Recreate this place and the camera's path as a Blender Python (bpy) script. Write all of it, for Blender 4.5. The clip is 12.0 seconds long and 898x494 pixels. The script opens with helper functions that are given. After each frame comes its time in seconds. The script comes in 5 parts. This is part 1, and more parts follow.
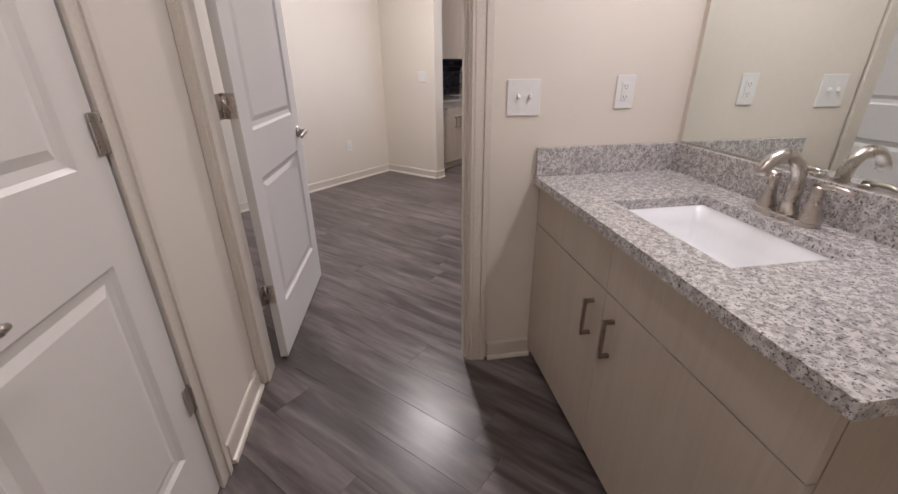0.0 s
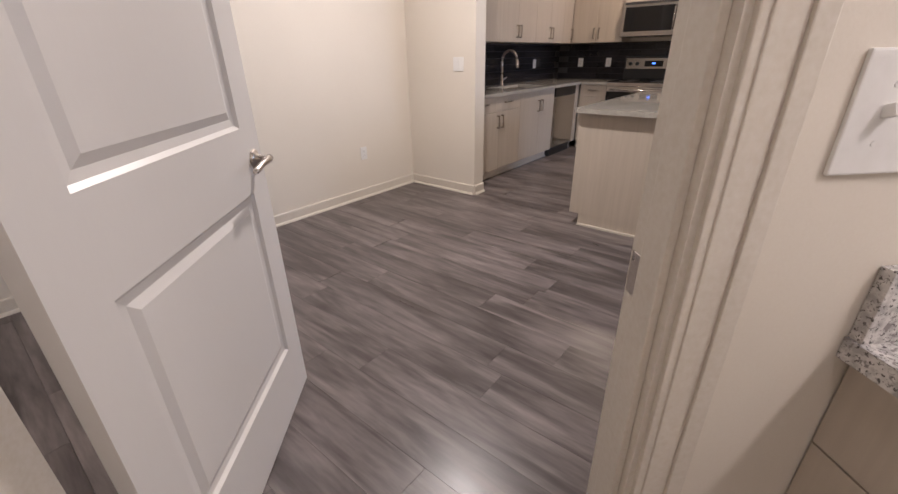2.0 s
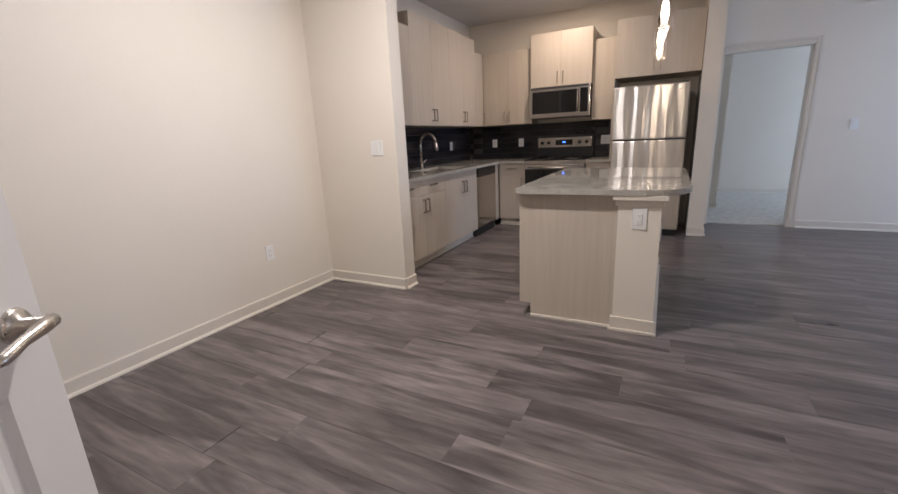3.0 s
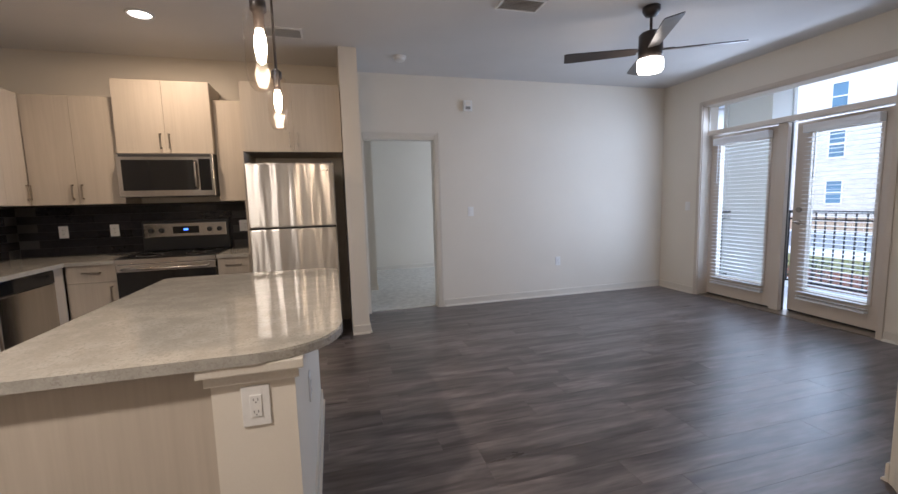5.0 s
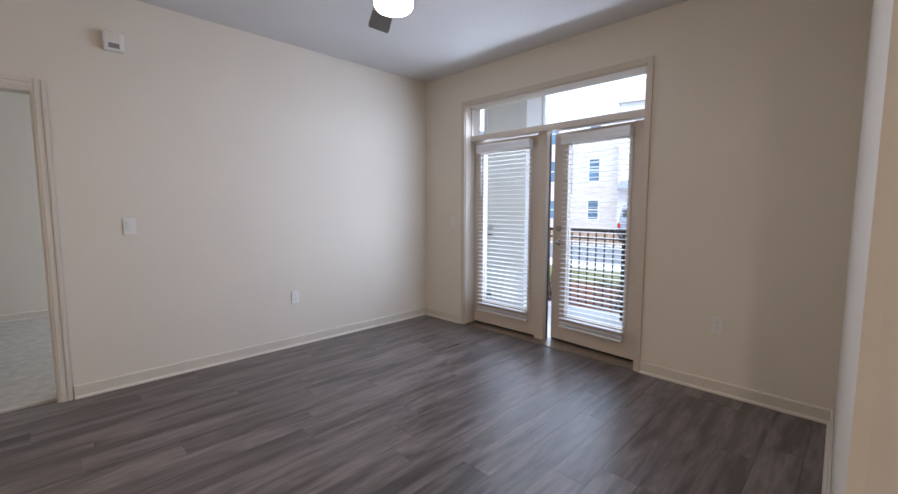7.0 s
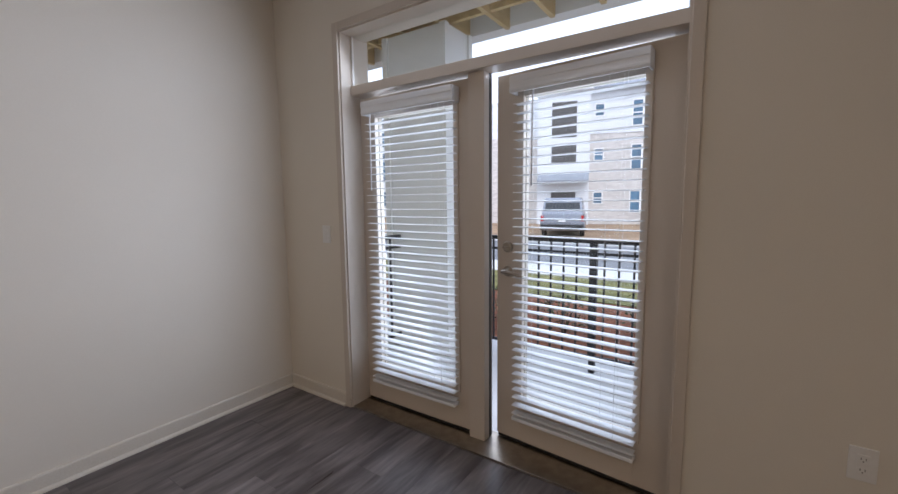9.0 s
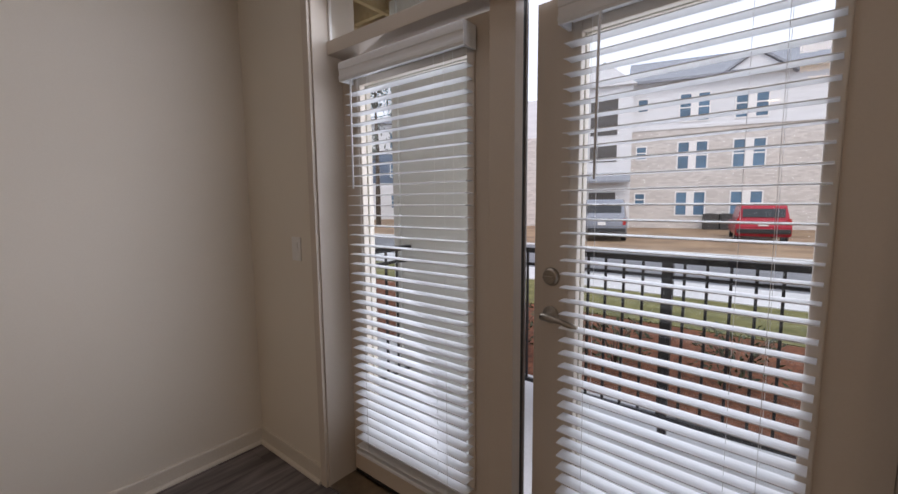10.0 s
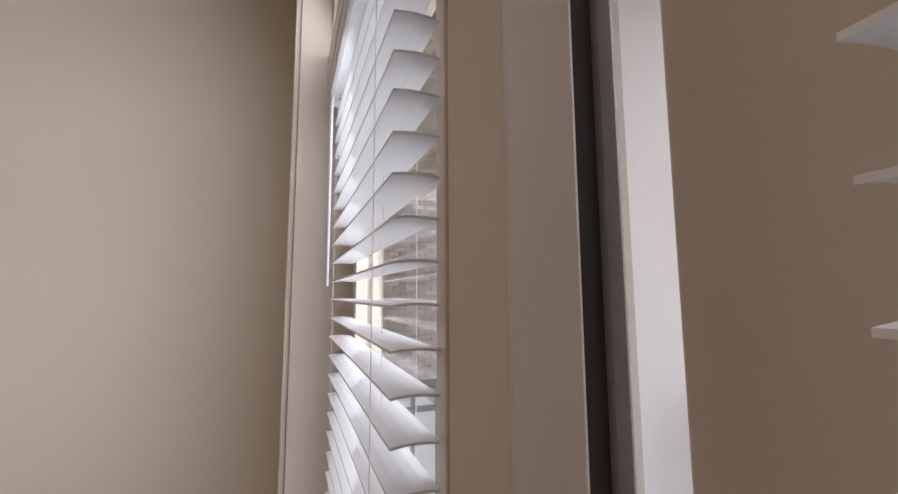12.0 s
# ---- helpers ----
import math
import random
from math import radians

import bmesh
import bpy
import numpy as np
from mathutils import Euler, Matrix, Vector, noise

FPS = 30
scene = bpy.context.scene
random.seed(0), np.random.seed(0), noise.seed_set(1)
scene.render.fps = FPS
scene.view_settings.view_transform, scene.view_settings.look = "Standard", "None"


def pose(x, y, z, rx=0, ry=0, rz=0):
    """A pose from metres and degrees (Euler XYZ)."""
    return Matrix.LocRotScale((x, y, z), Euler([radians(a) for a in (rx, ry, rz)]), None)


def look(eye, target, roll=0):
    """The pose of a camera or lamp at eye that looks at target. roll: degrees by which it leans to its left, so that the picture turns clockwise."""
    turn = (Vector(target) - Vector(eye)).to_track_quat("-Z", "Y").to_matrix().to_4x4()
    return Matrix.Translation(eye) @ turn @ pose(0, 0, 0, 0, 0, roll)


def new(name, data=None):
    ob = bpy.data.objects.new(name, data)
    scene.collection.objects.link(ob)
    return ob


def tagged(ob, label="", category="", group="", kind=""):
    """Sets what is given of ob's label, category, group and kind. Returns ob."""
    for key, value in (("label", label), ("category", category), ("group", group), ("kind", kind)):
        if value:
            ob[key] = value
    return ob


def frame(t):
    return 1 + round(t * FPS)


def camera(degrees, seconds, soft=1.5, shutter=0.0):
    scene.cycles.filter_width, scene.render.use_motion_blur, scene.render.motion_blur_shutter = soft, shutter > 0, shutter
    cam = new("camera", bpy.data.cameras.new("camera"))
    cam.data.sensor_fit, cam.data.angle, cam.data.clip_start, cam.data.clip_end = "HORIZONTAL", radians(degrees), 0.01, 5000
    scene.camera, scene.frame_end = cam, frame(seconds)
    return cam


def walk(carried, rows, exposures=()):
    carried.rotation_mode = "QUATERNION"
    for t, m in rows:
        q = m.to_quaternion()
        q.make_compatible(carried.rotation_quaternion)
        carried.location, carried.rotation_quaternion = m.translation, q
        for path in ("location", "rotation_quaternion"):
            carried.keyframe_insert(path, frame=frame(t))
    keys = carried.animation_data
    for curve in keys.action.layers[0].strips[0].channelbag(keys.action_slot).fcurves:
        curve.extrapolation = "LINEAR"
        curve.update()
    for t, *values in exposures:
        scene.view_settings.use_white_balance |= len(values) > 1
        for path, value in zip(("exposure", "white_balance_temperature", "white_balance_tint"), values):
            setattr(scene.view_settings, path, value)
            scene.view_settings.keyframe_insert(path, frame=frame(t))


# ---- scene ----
cam = camera(94.6, 12.0)
PATH = [
    (0, (0.103, 0.608, 1.291), (-0.974, 2.088, 0.485), -0.6),
    (0.5, (0.044, 0.721, 1.254), (-0.906, 2.226, 0.342), -0.1),
    (1, (-0.146, 0.928, 1.224), (-1.145, 2.375, 0.271), -0.4),
    (1.5, (-0.435, 1.157, 1.23), (-1.519, 2.56, 0.304), -0.8),
    (2, (-0.711, 1.437, 1.24), (-1.861, 2.841, 0.399), -1.0),
    (2.5, (-0.988, 1.597, 1.208), (-2.075, 3.135, 0.536), -1.7),
    (4.3, (-1.174, 2.686, 1.295), (-1.183, 4.669, 1.034), -2.0),
    (4.5, (-1.13, 2.791, 1.312), (-0.98, 4.77, 1.064), -1.8),
    (5, (-0.963, 3.136, 1.304), (-0.429, 5.051, 1.083), -1.6),
    (5.5, (-0.759, 3.455, 1.335), (0.103, 5.245, 1.106), -1.3),
    (6, (-0.465, 3.737, 1.349), (0.669, 5.367, 1.111), -0.7),
    (6.5, (-0.12, 4.021, 1.333), (1.17, 5.533, 1.109), -0.2),
    (7, (0.207, 4.281, 1.307), (1.615, 5.689, 1.118), 0.1),
    (7.6, (0.627, 4.61, 1.337), (2.141, 5.906, 1.17), 0.3),
    (9.3, (1.969, 5.485, 1.363), (3.617, 6.596, 1.135), -0.7),
    (9.5, (2.106, 5.563, 1.359), (3.746, 6.687, 1.135), -0.6),
    (9.7, (2.241, 5.653, 1.372), (3.863, 6.801, 1.144), -0.7),
    (10, (2.464, 5.748, 1.366), (4.014, 6.994, 1.152), -0.5),
    (10.5, (2.817, 5.875, 1.366), (4.199, 7.312, 1.201), -0.5),
    (11, (3.187, 6.015, 1.37), (4.284, 7.686, 1.296), 0.3),
    (11.5, (3.405, 6.141, 1.382), (4.27, 7.942, 1.466), 0.3),
    (12, (3.55, 6.225, 1.41), (4.261, 8.08, 1.637), -0.3),
]
walk(cam, [(t, look(*p)) for t, *p in PATH], [
    (0, -0.15, 5200, 21), (2, 0.05, 5400, 21), (2.5, 0.0, 5150, 19), (4.5, 0.05, 5600, 17), (5, -0.1, 5600, 17), (7, -0.1, 5950, 19), (7.6, -0.2, 6150, 20),
    (9.5, -0.85, 6400, 20), (10, -1.1, 7000, 24), (10.5, -1.4, 7400, 27), (11, -1.6, 7800, 29), (11.5, -1.35, 7900, 29), (12, -0.7, 7400, 26)])

# ---- light ----
world = bpy.data.worlds.new("sky")
scene.world = world
world.use_nodes = True
wn = world.node_tree.nodes
wl = world.node_tree.links
sky = wn.new("ShaderNodeTexSky")
sky.sky_type = "NISHITA"
sky.sun_disc = False
sky.sun_elevation = radians(42)
sky.sun_rotation = radians(235)
sky.air_density, sky.dust_density = 1.6, 4.0
cloud = wn.new("ShaderNodeMixRGB")
cloud.inputs[0].default_value = 0.75
cloud.inputs[2].default_value = (19.5, 23.0, 27.5, 1)
wl.new(sky.outputs[0], cloud.inputs[1])
wl.new(cloud.outputs[0], wn["Background"].inputs[0])
wn["Background"].inputs[1].default_value = 0.15


def lamp(name, kind, m, energy, color, size=0.1, size_y=None):
    data = bpy.data.lights.new(name, kind)
    data.energy, data.color = energy, color
    if kind == "AREA":
        data.size = size
        if size_y:
            data.shape, data.size_y = "RECTANGLE", size_y
    elif kind == "SUN":
        data.angle = size
    else:
        data.shadow_soft_size = size
    ob = new(name, data)
    ob.matrix_world = m
    return ob


WARM = (1.0, 0.73, 0.44)
SOFTWARM = (1.0, 0.84, 0.62)
BATHWARM = (1.0, 0.82, 0.63)
DAY = (0.77, 0.89, 1.0)
lamp("sun", "SUN", look((-20, -14, 26), (0, 0, 0)), 2.0, (1.0, 0.96, 0.9), radians(25))
# sky light entering by the glazed doors and the bedroom window
lamp("door_daylight", "AREA", look((3.49, 6.44, 1.30), (2.0, 6.95, 1.20)), 22, DAY, 1.7, 1.9).data.spread = radians(150)
lamp("blind_daylight", "AREA", look((3.98, 6.44, 1.70), (2.2, 6.44, 0.55)), 50, DAY, 1.7, 2.3)
lamp("bedroom_daylight", "AREA", look((3.50, 10.2, 1.5), (0.0, 10.2, 1.2)), 60, (0.86, 0.96, 1.0), 1.5, 1.5)
# lamps of the place
lamp("kitchen_downlight", "AREA", pose(-2.265, 6.91, 2.735), 21, WARM, 0.13)
lamp("hall_downlight", "AREA", pose(-2.28, 3.45, 2.735), 62, SOFTWARM, 0.13)
lamp("pendant_bulb_far", "POINT", pose(-1.206, 5.578, 1.80), 5, WARM, 0.03)
lamp("pendant_bulb_near", "POINT", pose(-1.17, 4.77, 1.80), 5, WARM, 0.03)
lamp("fan_bulb", "POINT", pose(1.52, 5.98, 2.20), 3, WARM, 0.09)


# ---- materials ----
def material(name, color, rough=0.5, metal=0.0, color2=None, scale=8.0, stretch=(1, 1, 1), fine=60.0, bump=0.05, spec=0.5,
             objectwise=0.0, detail=4.0, rough_var=0.06, island=False, lo=0.35, hi=0.65, grain=0.18):
    """Principled surface with a broad and a fine noise, in metres of the world."""
    m = bpy.data.materials.new(name)
    m.use_nodes = True
    n, l = m.node_tree.nodes, m.node_tree.links
    p = n["Principled BSDF"]
    p.inputs["Metallic"].default_value = metal
    p.inputs["Specular IOR Level"].default_value = spec
    geo = n.new("ShaderNodeNewGeometry")
    mp = n.new("ShaderNodeMapping")
    mp.inputs["Scale"].default_value = stretch
    if objectwise:
        info = n.new("ShaderNodeObjectInfo")
        off = n.new("ShaderNodeVectorMath")
        off.operation = "MULTIPLY_ADD"
        comb = n.new("ShaderNodeCombineXYZ")
        rnd = info.outputs["Random"]
        for k in range(3):
            l.new(rnd, comb.inputs[k])
        off.inputs[1].default_value = (37.0, 11.0, 23.0)
        l.new(comb.outputs[0], off.inputs[0])
        l.new(geo.outputs["Position"], off.inputs[2])
        l.new(off.outputs[0], mp.inputs["Vector"])
    else:
        l.new(geo.outputs["Position"], mp.inputs["Vector"])
    big = n.new("ShaderNodeTexNoise")
    big.inputs["Scale"].default_value, big.inputs["Detail"].default_value = scale, detail
    l.new(mp.outputs[0], big.inputs["Vector"])
    small = n.new("ShaderNodeTexNoise")
    small.inputs["Scale"].default_value, small.inputs["Detail"].default_value = fine, 3.0
    l.new(mp.outputs[0], small.inputs["Vector"])
    ramp = n.new("ShaderNodeValToRGB")
    c2 = color2 or tuple(c * 0.9 for c in color)
    ramp.color_ramp.elements[0].color, ramp.color_ramp.elements[0].position = (*c2, 1), lo
    ramp.color_ramp.elements[1].color, ramp.color_ramp.elements[1].position = (*color, 1), hi
    l.new(big.outputs["Fac"], ramp.inputs["Fac"])
    mix = n.new("ShaderNodeMixRGB")
    mix.blend_type = "OVERLAY"
    mix.inputs[0].default_value = grain
    l.new(ramp.outputs[0], mix.inputs[1])
    l.new(small.outputs["Fac"], mix.inputs[2])
    out = mix.outputs[0]
    if objectwise or island:
        hsv = n.new("ShaderNodeHueSaturation")
        mr = n.new("ShaderNodeMapRange")
        amount = objectwise or 0.3
        mr.inputs["To Min"].default_value, mr.inputs["To Max"].default_value = 1 - amount, 1 + amount
        l.new(geo.outputs["Random Per Island"] if island else info.outputs["Random"], mr.inputs["Value"])
        l.new(mr.outputs[0], hsv.inputs["Value"])
        l.new(out, hsv.inputs["Color"])
        out = hsv.outputs[0]
    l.new(out, p.inputs["Base Color"])
    rr = n.new("ShaderNodeMapRange")
    rr.inputs["To Min"].default_value, rr.inputs["To Max"].default_value = max(0.02, rough - rough_var), min(1, rough + rough_var)
    l.new(big.outputs["Fac"], rr.inputs["Value"])
    l.new(rr.outputs[0], p.inputs["Roughness"])
    if bump:
        b = n.new("ShaderNodeBump")
        b.inputs["Strength"].default_value, b.inputs["Distance"].default_value = bump, 0.004
        l.new(small.outputs["Fac"], b.inputs["Height"])
        l.new(b.outputs[0], p.inputs["Normal"])
    return m


def speckled(name, pale, mid, dark, scale, cloud, second=2.2):
    """Polished granite: pale ground, grey clouds, dark grains of two sizes."""
    m = material(name, pale, 0.10, 0, mid, cloud, fine=160, bump=0.0, lo=0.40, hi=0.60)
    n, l = m.node_tree.nodes, m.node_tree.links
    p = n["Principled BSDF"]
    base = p.inputs["Base Color"].links[0].from_socket
    geo = n.new("ShaderNodeNewGeometry")
    for k, (s, a, b, c) in enumerate(((scale, 0.56, 0.64, dark), (scale * 0.45, 0.60, 0.68, tuple(x * second for x in dark)))):
        t = n.new("ShaderNodeTexNoise")
        t.inputs["Scale"].default_value, t.inputs["Detail"].default_value = s, 2.5
        t.inputs["Distortion"].default_value = 0.6
        l.new(geo.outputs["Position"], t.inputs["Vector"])
        r = n.new("ShaderNodeMapRange")
        r.inputs["From Min"].default_value, r.inputs["From Max"].default_value = a, b
        l.new(t.outputs["Fac"], r.inputs["Value"])
        x = n.new("ShaderNodeMixRGB")
        x.inputs[2].default_value = (*c, 1)
        l.new(r.outputs[0], x.inputs[0])
        l.new(base, x.inputs[1])
        base = x.outputs[0]
    l.new(base, p.inputs["Base Color"])
    return m


def glass(name, tint=(1, 1, 1), rough=0.0):
    """Thin clear pane: mostly see-through with a mirror-like sheen."""
    m = bpy.data.materials.new(name)
    m.use_nodes = True
    n, l = m.node_tree.nodes, m.node_tree.links
    n.remove(n["Principled BSDF"])
    clear, shine, mix, fres = (n.new("ShaderNodeBsdf" + k) if k in ("Transparent", "Glossy") else n.new(k) for k in
                               ("Transparent", "Glossy", "ShaderNodeMixShader", "ShaderNodeLayerWeight"))
    clear.inputs[0].default_value = (*tint, 1)
    shine.inputs["Roughness"].default_value = rough
    fres.inputs["Blend"].default_value = 0.5
    power = n.new("ShaderNodeMath")
    power.operation, power.inputs[1].default_value = "POWER", 4.0
    scale = n.new("ShaderNodeMapRange")
    scale.inputs["To Min"].default_value, scale.inputs["To Max"].default_value = 0.03, 0.45
    l.new(fres.outputs["Facing"], power.inputs[0])
    l.new(power.outputs[0], scale.inputs["Value"])
    l.new(scale.outputs[0], mix.inputs[0])
    l.new(clear.outputs[0], mix.inputs[1])
    l.new(shine.outputs[0], mix.inputs[2])
    l.new(mix.outputs[0], n["Material Output"].inputs["Surface"])
    return m


def glow(name, color, strength):
    m = bpy.data.materials.new(name)
    m.use_nodes = True
    p = m.node_tree.nodes["Principled BSDF"]
    p.inputs["Base Color"].default_value = (*color, 1)
    p.inputs["Emission Color"].default_value = (*color, 1)
    p.inputs["Emission Strength"].default_value = strength
    return m


WALL = material("wall_paint", (0.75, 0.697, 0.612), 0.6, 0, (0.728, 0.675, 0.59), 1.5, fine=220, bump=0.04, spec=0.3, grain=0.07)
CEIL = material("ceiling_paint", (0.68, 0.67, 0.66), 0.85, 0, (0.65, 0.64, 0.63), 2.0, fine=150, bump=0.15, spec=0.2)
TRIM = material("trim_paint", (0.68, 0.63, 0.55), 0.35, 0, (0.66, 0.61, 0.53), 3.0, fine=120, bump=0.02)
DOOR = material("door_paint", (0.77, 0.745, 0.71), 0.38, 0, (0.755, 0.73, 0.695), 3.0, stretch=(1, 1, 0.2), fine=140, bump=0.01, grain=0.03)
PLANK = material("grey_brown_plank", (0.188, 0.163, 0.158), 0.32, 0, (0.076, 0.064, 0.062), 2.4, stretch=(0.5, 3.6, 3.6), fine=13.0,
                 bump=0.08, objectwise=0.06, detail=8.0, rough_var=0.10, spec=0.4, grain=0.55, lo=0.38, hi=0.64)
PLANK.node_tree.nodes["Noise Texture"].inputs["Distortion"].default_value = 0.9
LAMINATE = material("greige_laminate", (0.52, 0.458, 0.38), 0.42, 0, (0.487, 0.427, 0.35), 9.0, stretch=(3, 3, 0.12), fine=30, bump=0.006, grain=0.09, detail=4)
GRANITE = speckled("grey_white_granite", (0.66, 0.64, 0.62), (0.40, 0.385, 0.375), (0.115, 0.105, 0.105), 190.0, 60.0)
ISLAND_GRANITE = speckled("veined_grey_granite", (0.43, 0.41, 0.365), (0.37, 0.35, 0.31), (0.33, 0.31, 0.275), 90.0, 10.0, 1.08)
ISLAND_GRANITE.node_tree.nodes["Map Range"].inputs["To Min"].default_value = 0.03
ISLAND_GRANITE.node_tree.nodes["Map Range"].inputs["To Max"].default_value = 0.08
PORCELAIN = material("porcelain", (0.90, 0.91, 0.92), 0.12, 0, (0.88, 0.89, 0.90), 3, bump=0)
NICKEL = material("brushed_nickel", (0.60, 0.56, 0.51), 0.28, 1.0, (0.54, 0.50, 0.46), 20, fine=200, bump=0.02)
BRONZE = material("aged_nickel", (0.42, 0.37, 0.31), 0.32, 1.0, (0.34, 0.30, 0.25), 20, fine=200, bump=0.02)
STEEL = material("stainless_steel", (0.66, 0.63, 0.59), 0.17, 1.0, (0.60, 0.57, 0.53), 2.0, stretch=(1.2, 1.2, 0.05), fine=30, bump=0.012, rough_var=0.05)
FRIDGE = material("wavy_stainless", (0.70, 0.67, 0.62), 0.30, 1.0, (0.63, 0.60, 0.56), 2.0, stretch=(1.2, 1.2, 0.05), fine=7, bump=0.0, rough_var=0.04)
_n, _l = FRIDGE.node_tree.nodes, FRIDGE.node_tree.links
_g, _m, _t, _b = (_n.new(k) for k in ("ShaderNodeNewGeometry", "ShaderNodeMapping", "ShaderNodeTexNoise", "ShaderNodeBump"))
_m.inputs["Scale"].default_value = (10.0, 10.0, 0.8)
_t.inputs["Scale"].default_value, _t.inputs["Detail"].default_value = 1.0, 1.5
_b.inputs["Strength"].default_value, _b.inputs["Distance"].default_value = 0.32, 0.03
_l.new(_g.outputs["Position"], _m.inputs["Vector"])
_l.new(_m.outputs[0], _t.inputs["Vector"])
_l.new(_t.outputs["Fac"], _b.inputs["Height"])
_l.new(_b.outputs[0], _n["Principled BSDF"].inputs["Normal"])
_a = _n.new("ShaderNodeTangent")
_a.direction_type, _a.axis = "RADIAL", "Z"
_l.new(_a.outputs[0], _n["Principled BSDF"].inputs["Tangent"])
_n["Principled BSDF"].inputs["Anisotropic"].default_value = 0.95
_n["Principled BSDF"].inputs["Anisotropic Rotation"].default_value = 0.25
BLACKGLASS = material("black_glass", (0.012, 0.012, 0.013), 0.08, 0, bump=0)
BLACK = material("black_plastic", (0.02, 0.02, 0.021), 0.4, 0, bump=0.03)
DARKGREY = material("dark_side_panel", (0.045, 0.043, 0.042), 0.5, 0, bump=0.05)
TILE = material("black_glazed_tile", (0.016, 0.015, 0.018), 0.14, 0, (0.026, 0.024, 0.028), 30, bump=0.02, objectwise=0.35)
GROUT = material("dark_grout", (0.06, 0.057, 0.057), 0.9)
WHITEPLASTIC = material("white_plastic", (0.80, 0.79, 0.77), 0.35, 0, (0.78, 0.77, 0.75), 5, bump=0)
GREYPLASTIC = material("grey_slot", (0.25, 0.24, 0.23), 0.5, 0, bump=0)
SLAT = material("white_blind_slat", (0.82, 0.85, 0.88), 0.42, 0, (0.80, 0.81, 0.83), 6, stretch=(3, 0.5, 3), fine=90, bump=0.02)
FIBREDOOR = material("greige_door_paint", (0.61, 0.54, 0.465), 0.42, 0, (0.595, 0.525, 0.45), 3, fine=130, bump=0.008, grain=0.04)
# astragal metal, darkened in its colour for the shade it stands in
SHADED_SEAL = material("shaded_metal_seal", (0.16, 0.145, 0.13), 0.45, 0, (0.13, 0.118, 0.105), 6, fine=90, bump=0.02)
WEATHER = material("black_weatherstrip", (0.015, 0.014, 0.014), 0.6, 0, bump=0.03)
FANDARK = material("espresso_fan", (0.030, 0.023, 0.020), 0.35, 0, (0.040, 0.031, 0.027), 6, fine=80, bump=0.02)
CARPET = material("beige_carpet", (0.56, 0.53, 0.47), 0.95, 0, (0.46, 0.43, 0.38), 14, fine=420, bump=0.8, spec=0.1)
MIRROR = material("mirror", (0.86, 0.90, 0.87), 0.015, 1.0, (0.86, 0.90, 0.87), 1, bump=0, rough_var=0.0)
PANE = glass("clear_pane", (0.97, 0.99, 0.985))
BULBGLASS = glass("clear_bulb_glass", (1.0, 0.98, 0.95))
FILAMENT = glow("warm_filament", (1.0, 0.62, 0.25), 70)
BULBGLOW = glow("glowing_bulb", (1.0, 0.80, 0.52), 22)
LAMPGLOW = glow("warm_lamp_glass", (1.0, 0.86, 0.66), 14)
DISPLAY = glow("blue_display", (0.10, 0.25, 1.0), 3)
CONCRETE = material("concrete", (0.62, 0.62, 0.615), 0.85, 0, (0.53, 0.53, 0.525), 2.5, fine=90, bump=0.2)
WALK = material("pale_concrete_walk", (0.62, 0.62, 0.61), 0.85, 0, (0.52, 0.52, 0.51), 1.2, fine=60, bump=0.2)
ASPHALT = material("asphalt", (0.19, 0.195, 0.205), 0.85, 0, (0.14, 0.143, 0.15), 0.7, fine=140, bump=0.4)
MULCH = material("red_mulch", (0.25, 0.10, 0.055), 0.95, 0, (0.11, 0.05, 0.032), 22, fine=90, bump=0.9, spec=0.1)
GRASS = material("dry_grass", (0.22, 0.205, 0.085), 0.95, 0, (0.12, 0.12, 0.05), 5, fine=160, bump=0.9, spec=0.1)
DIRT = material("bare_dirt", (0.36, 0.25, 0.16), 0.95, 0, (0.24, 0.165, 0.11), 0.8, fine=20, bump=0.6, spec=0.1)
SIDING = material("white_siding", (0.72, 0.73, 0.74), 0.6, 0, (0.66, 0.67, 0.68), 1, stretch=(0.3, 0.3, 7), fine=4, bump=0.3)
COLUMN = material("pale_cladding", (0.80, 0.80, 0.77), 0.6, 0, (0.77, 0.77, 0.74), 2, fine=90, bump=0.08)
ROOFING = material("grey_shingle", (0.30, 0.32, 0.35), 0.9, 0, (0.23, 0.245, 0.27), 3, stretch=(1, 1, 4), fine=9, bump=0.5)
BRICK = material("pale_brick", (0.60, 0.54, 0.48), 0.85, 0, (0.42, 0.37, 0.33), 5, fine=70, bump=0.4, island=True)
MORTAR = material("mortar", (0.58, 0.55, 0.51), 0.95)
FARGLASS = material("blue_window_glass", (0.10, 0.20, 0.30), 0.08, 0, (0.06, 0.12, 0.18), 0.6, bump=0)
OPENING_SHADE = material("painted_opening_shade", (0.10, 0.095, 0.09), 0.8, 0, bump=0.05)
TIMBER = material("new_pine_joist", (0.62, 0.47, 0.24), 0.75, 0, (0.50, 0.37, 0.18), 3, stretch=(1, 6, 6), fine=40, bump=0.1)
IRON = material("black_iron", (0.022, 0.022, 0.024), 0.45, 0.3, bump=0.04)
LEAF = material("shrub_leaf", (0.065, 0.095, 0.040), 0.7, 0, (0.035, 0.055, 0.022), 8, fine=60, bump=0.1, island=True)
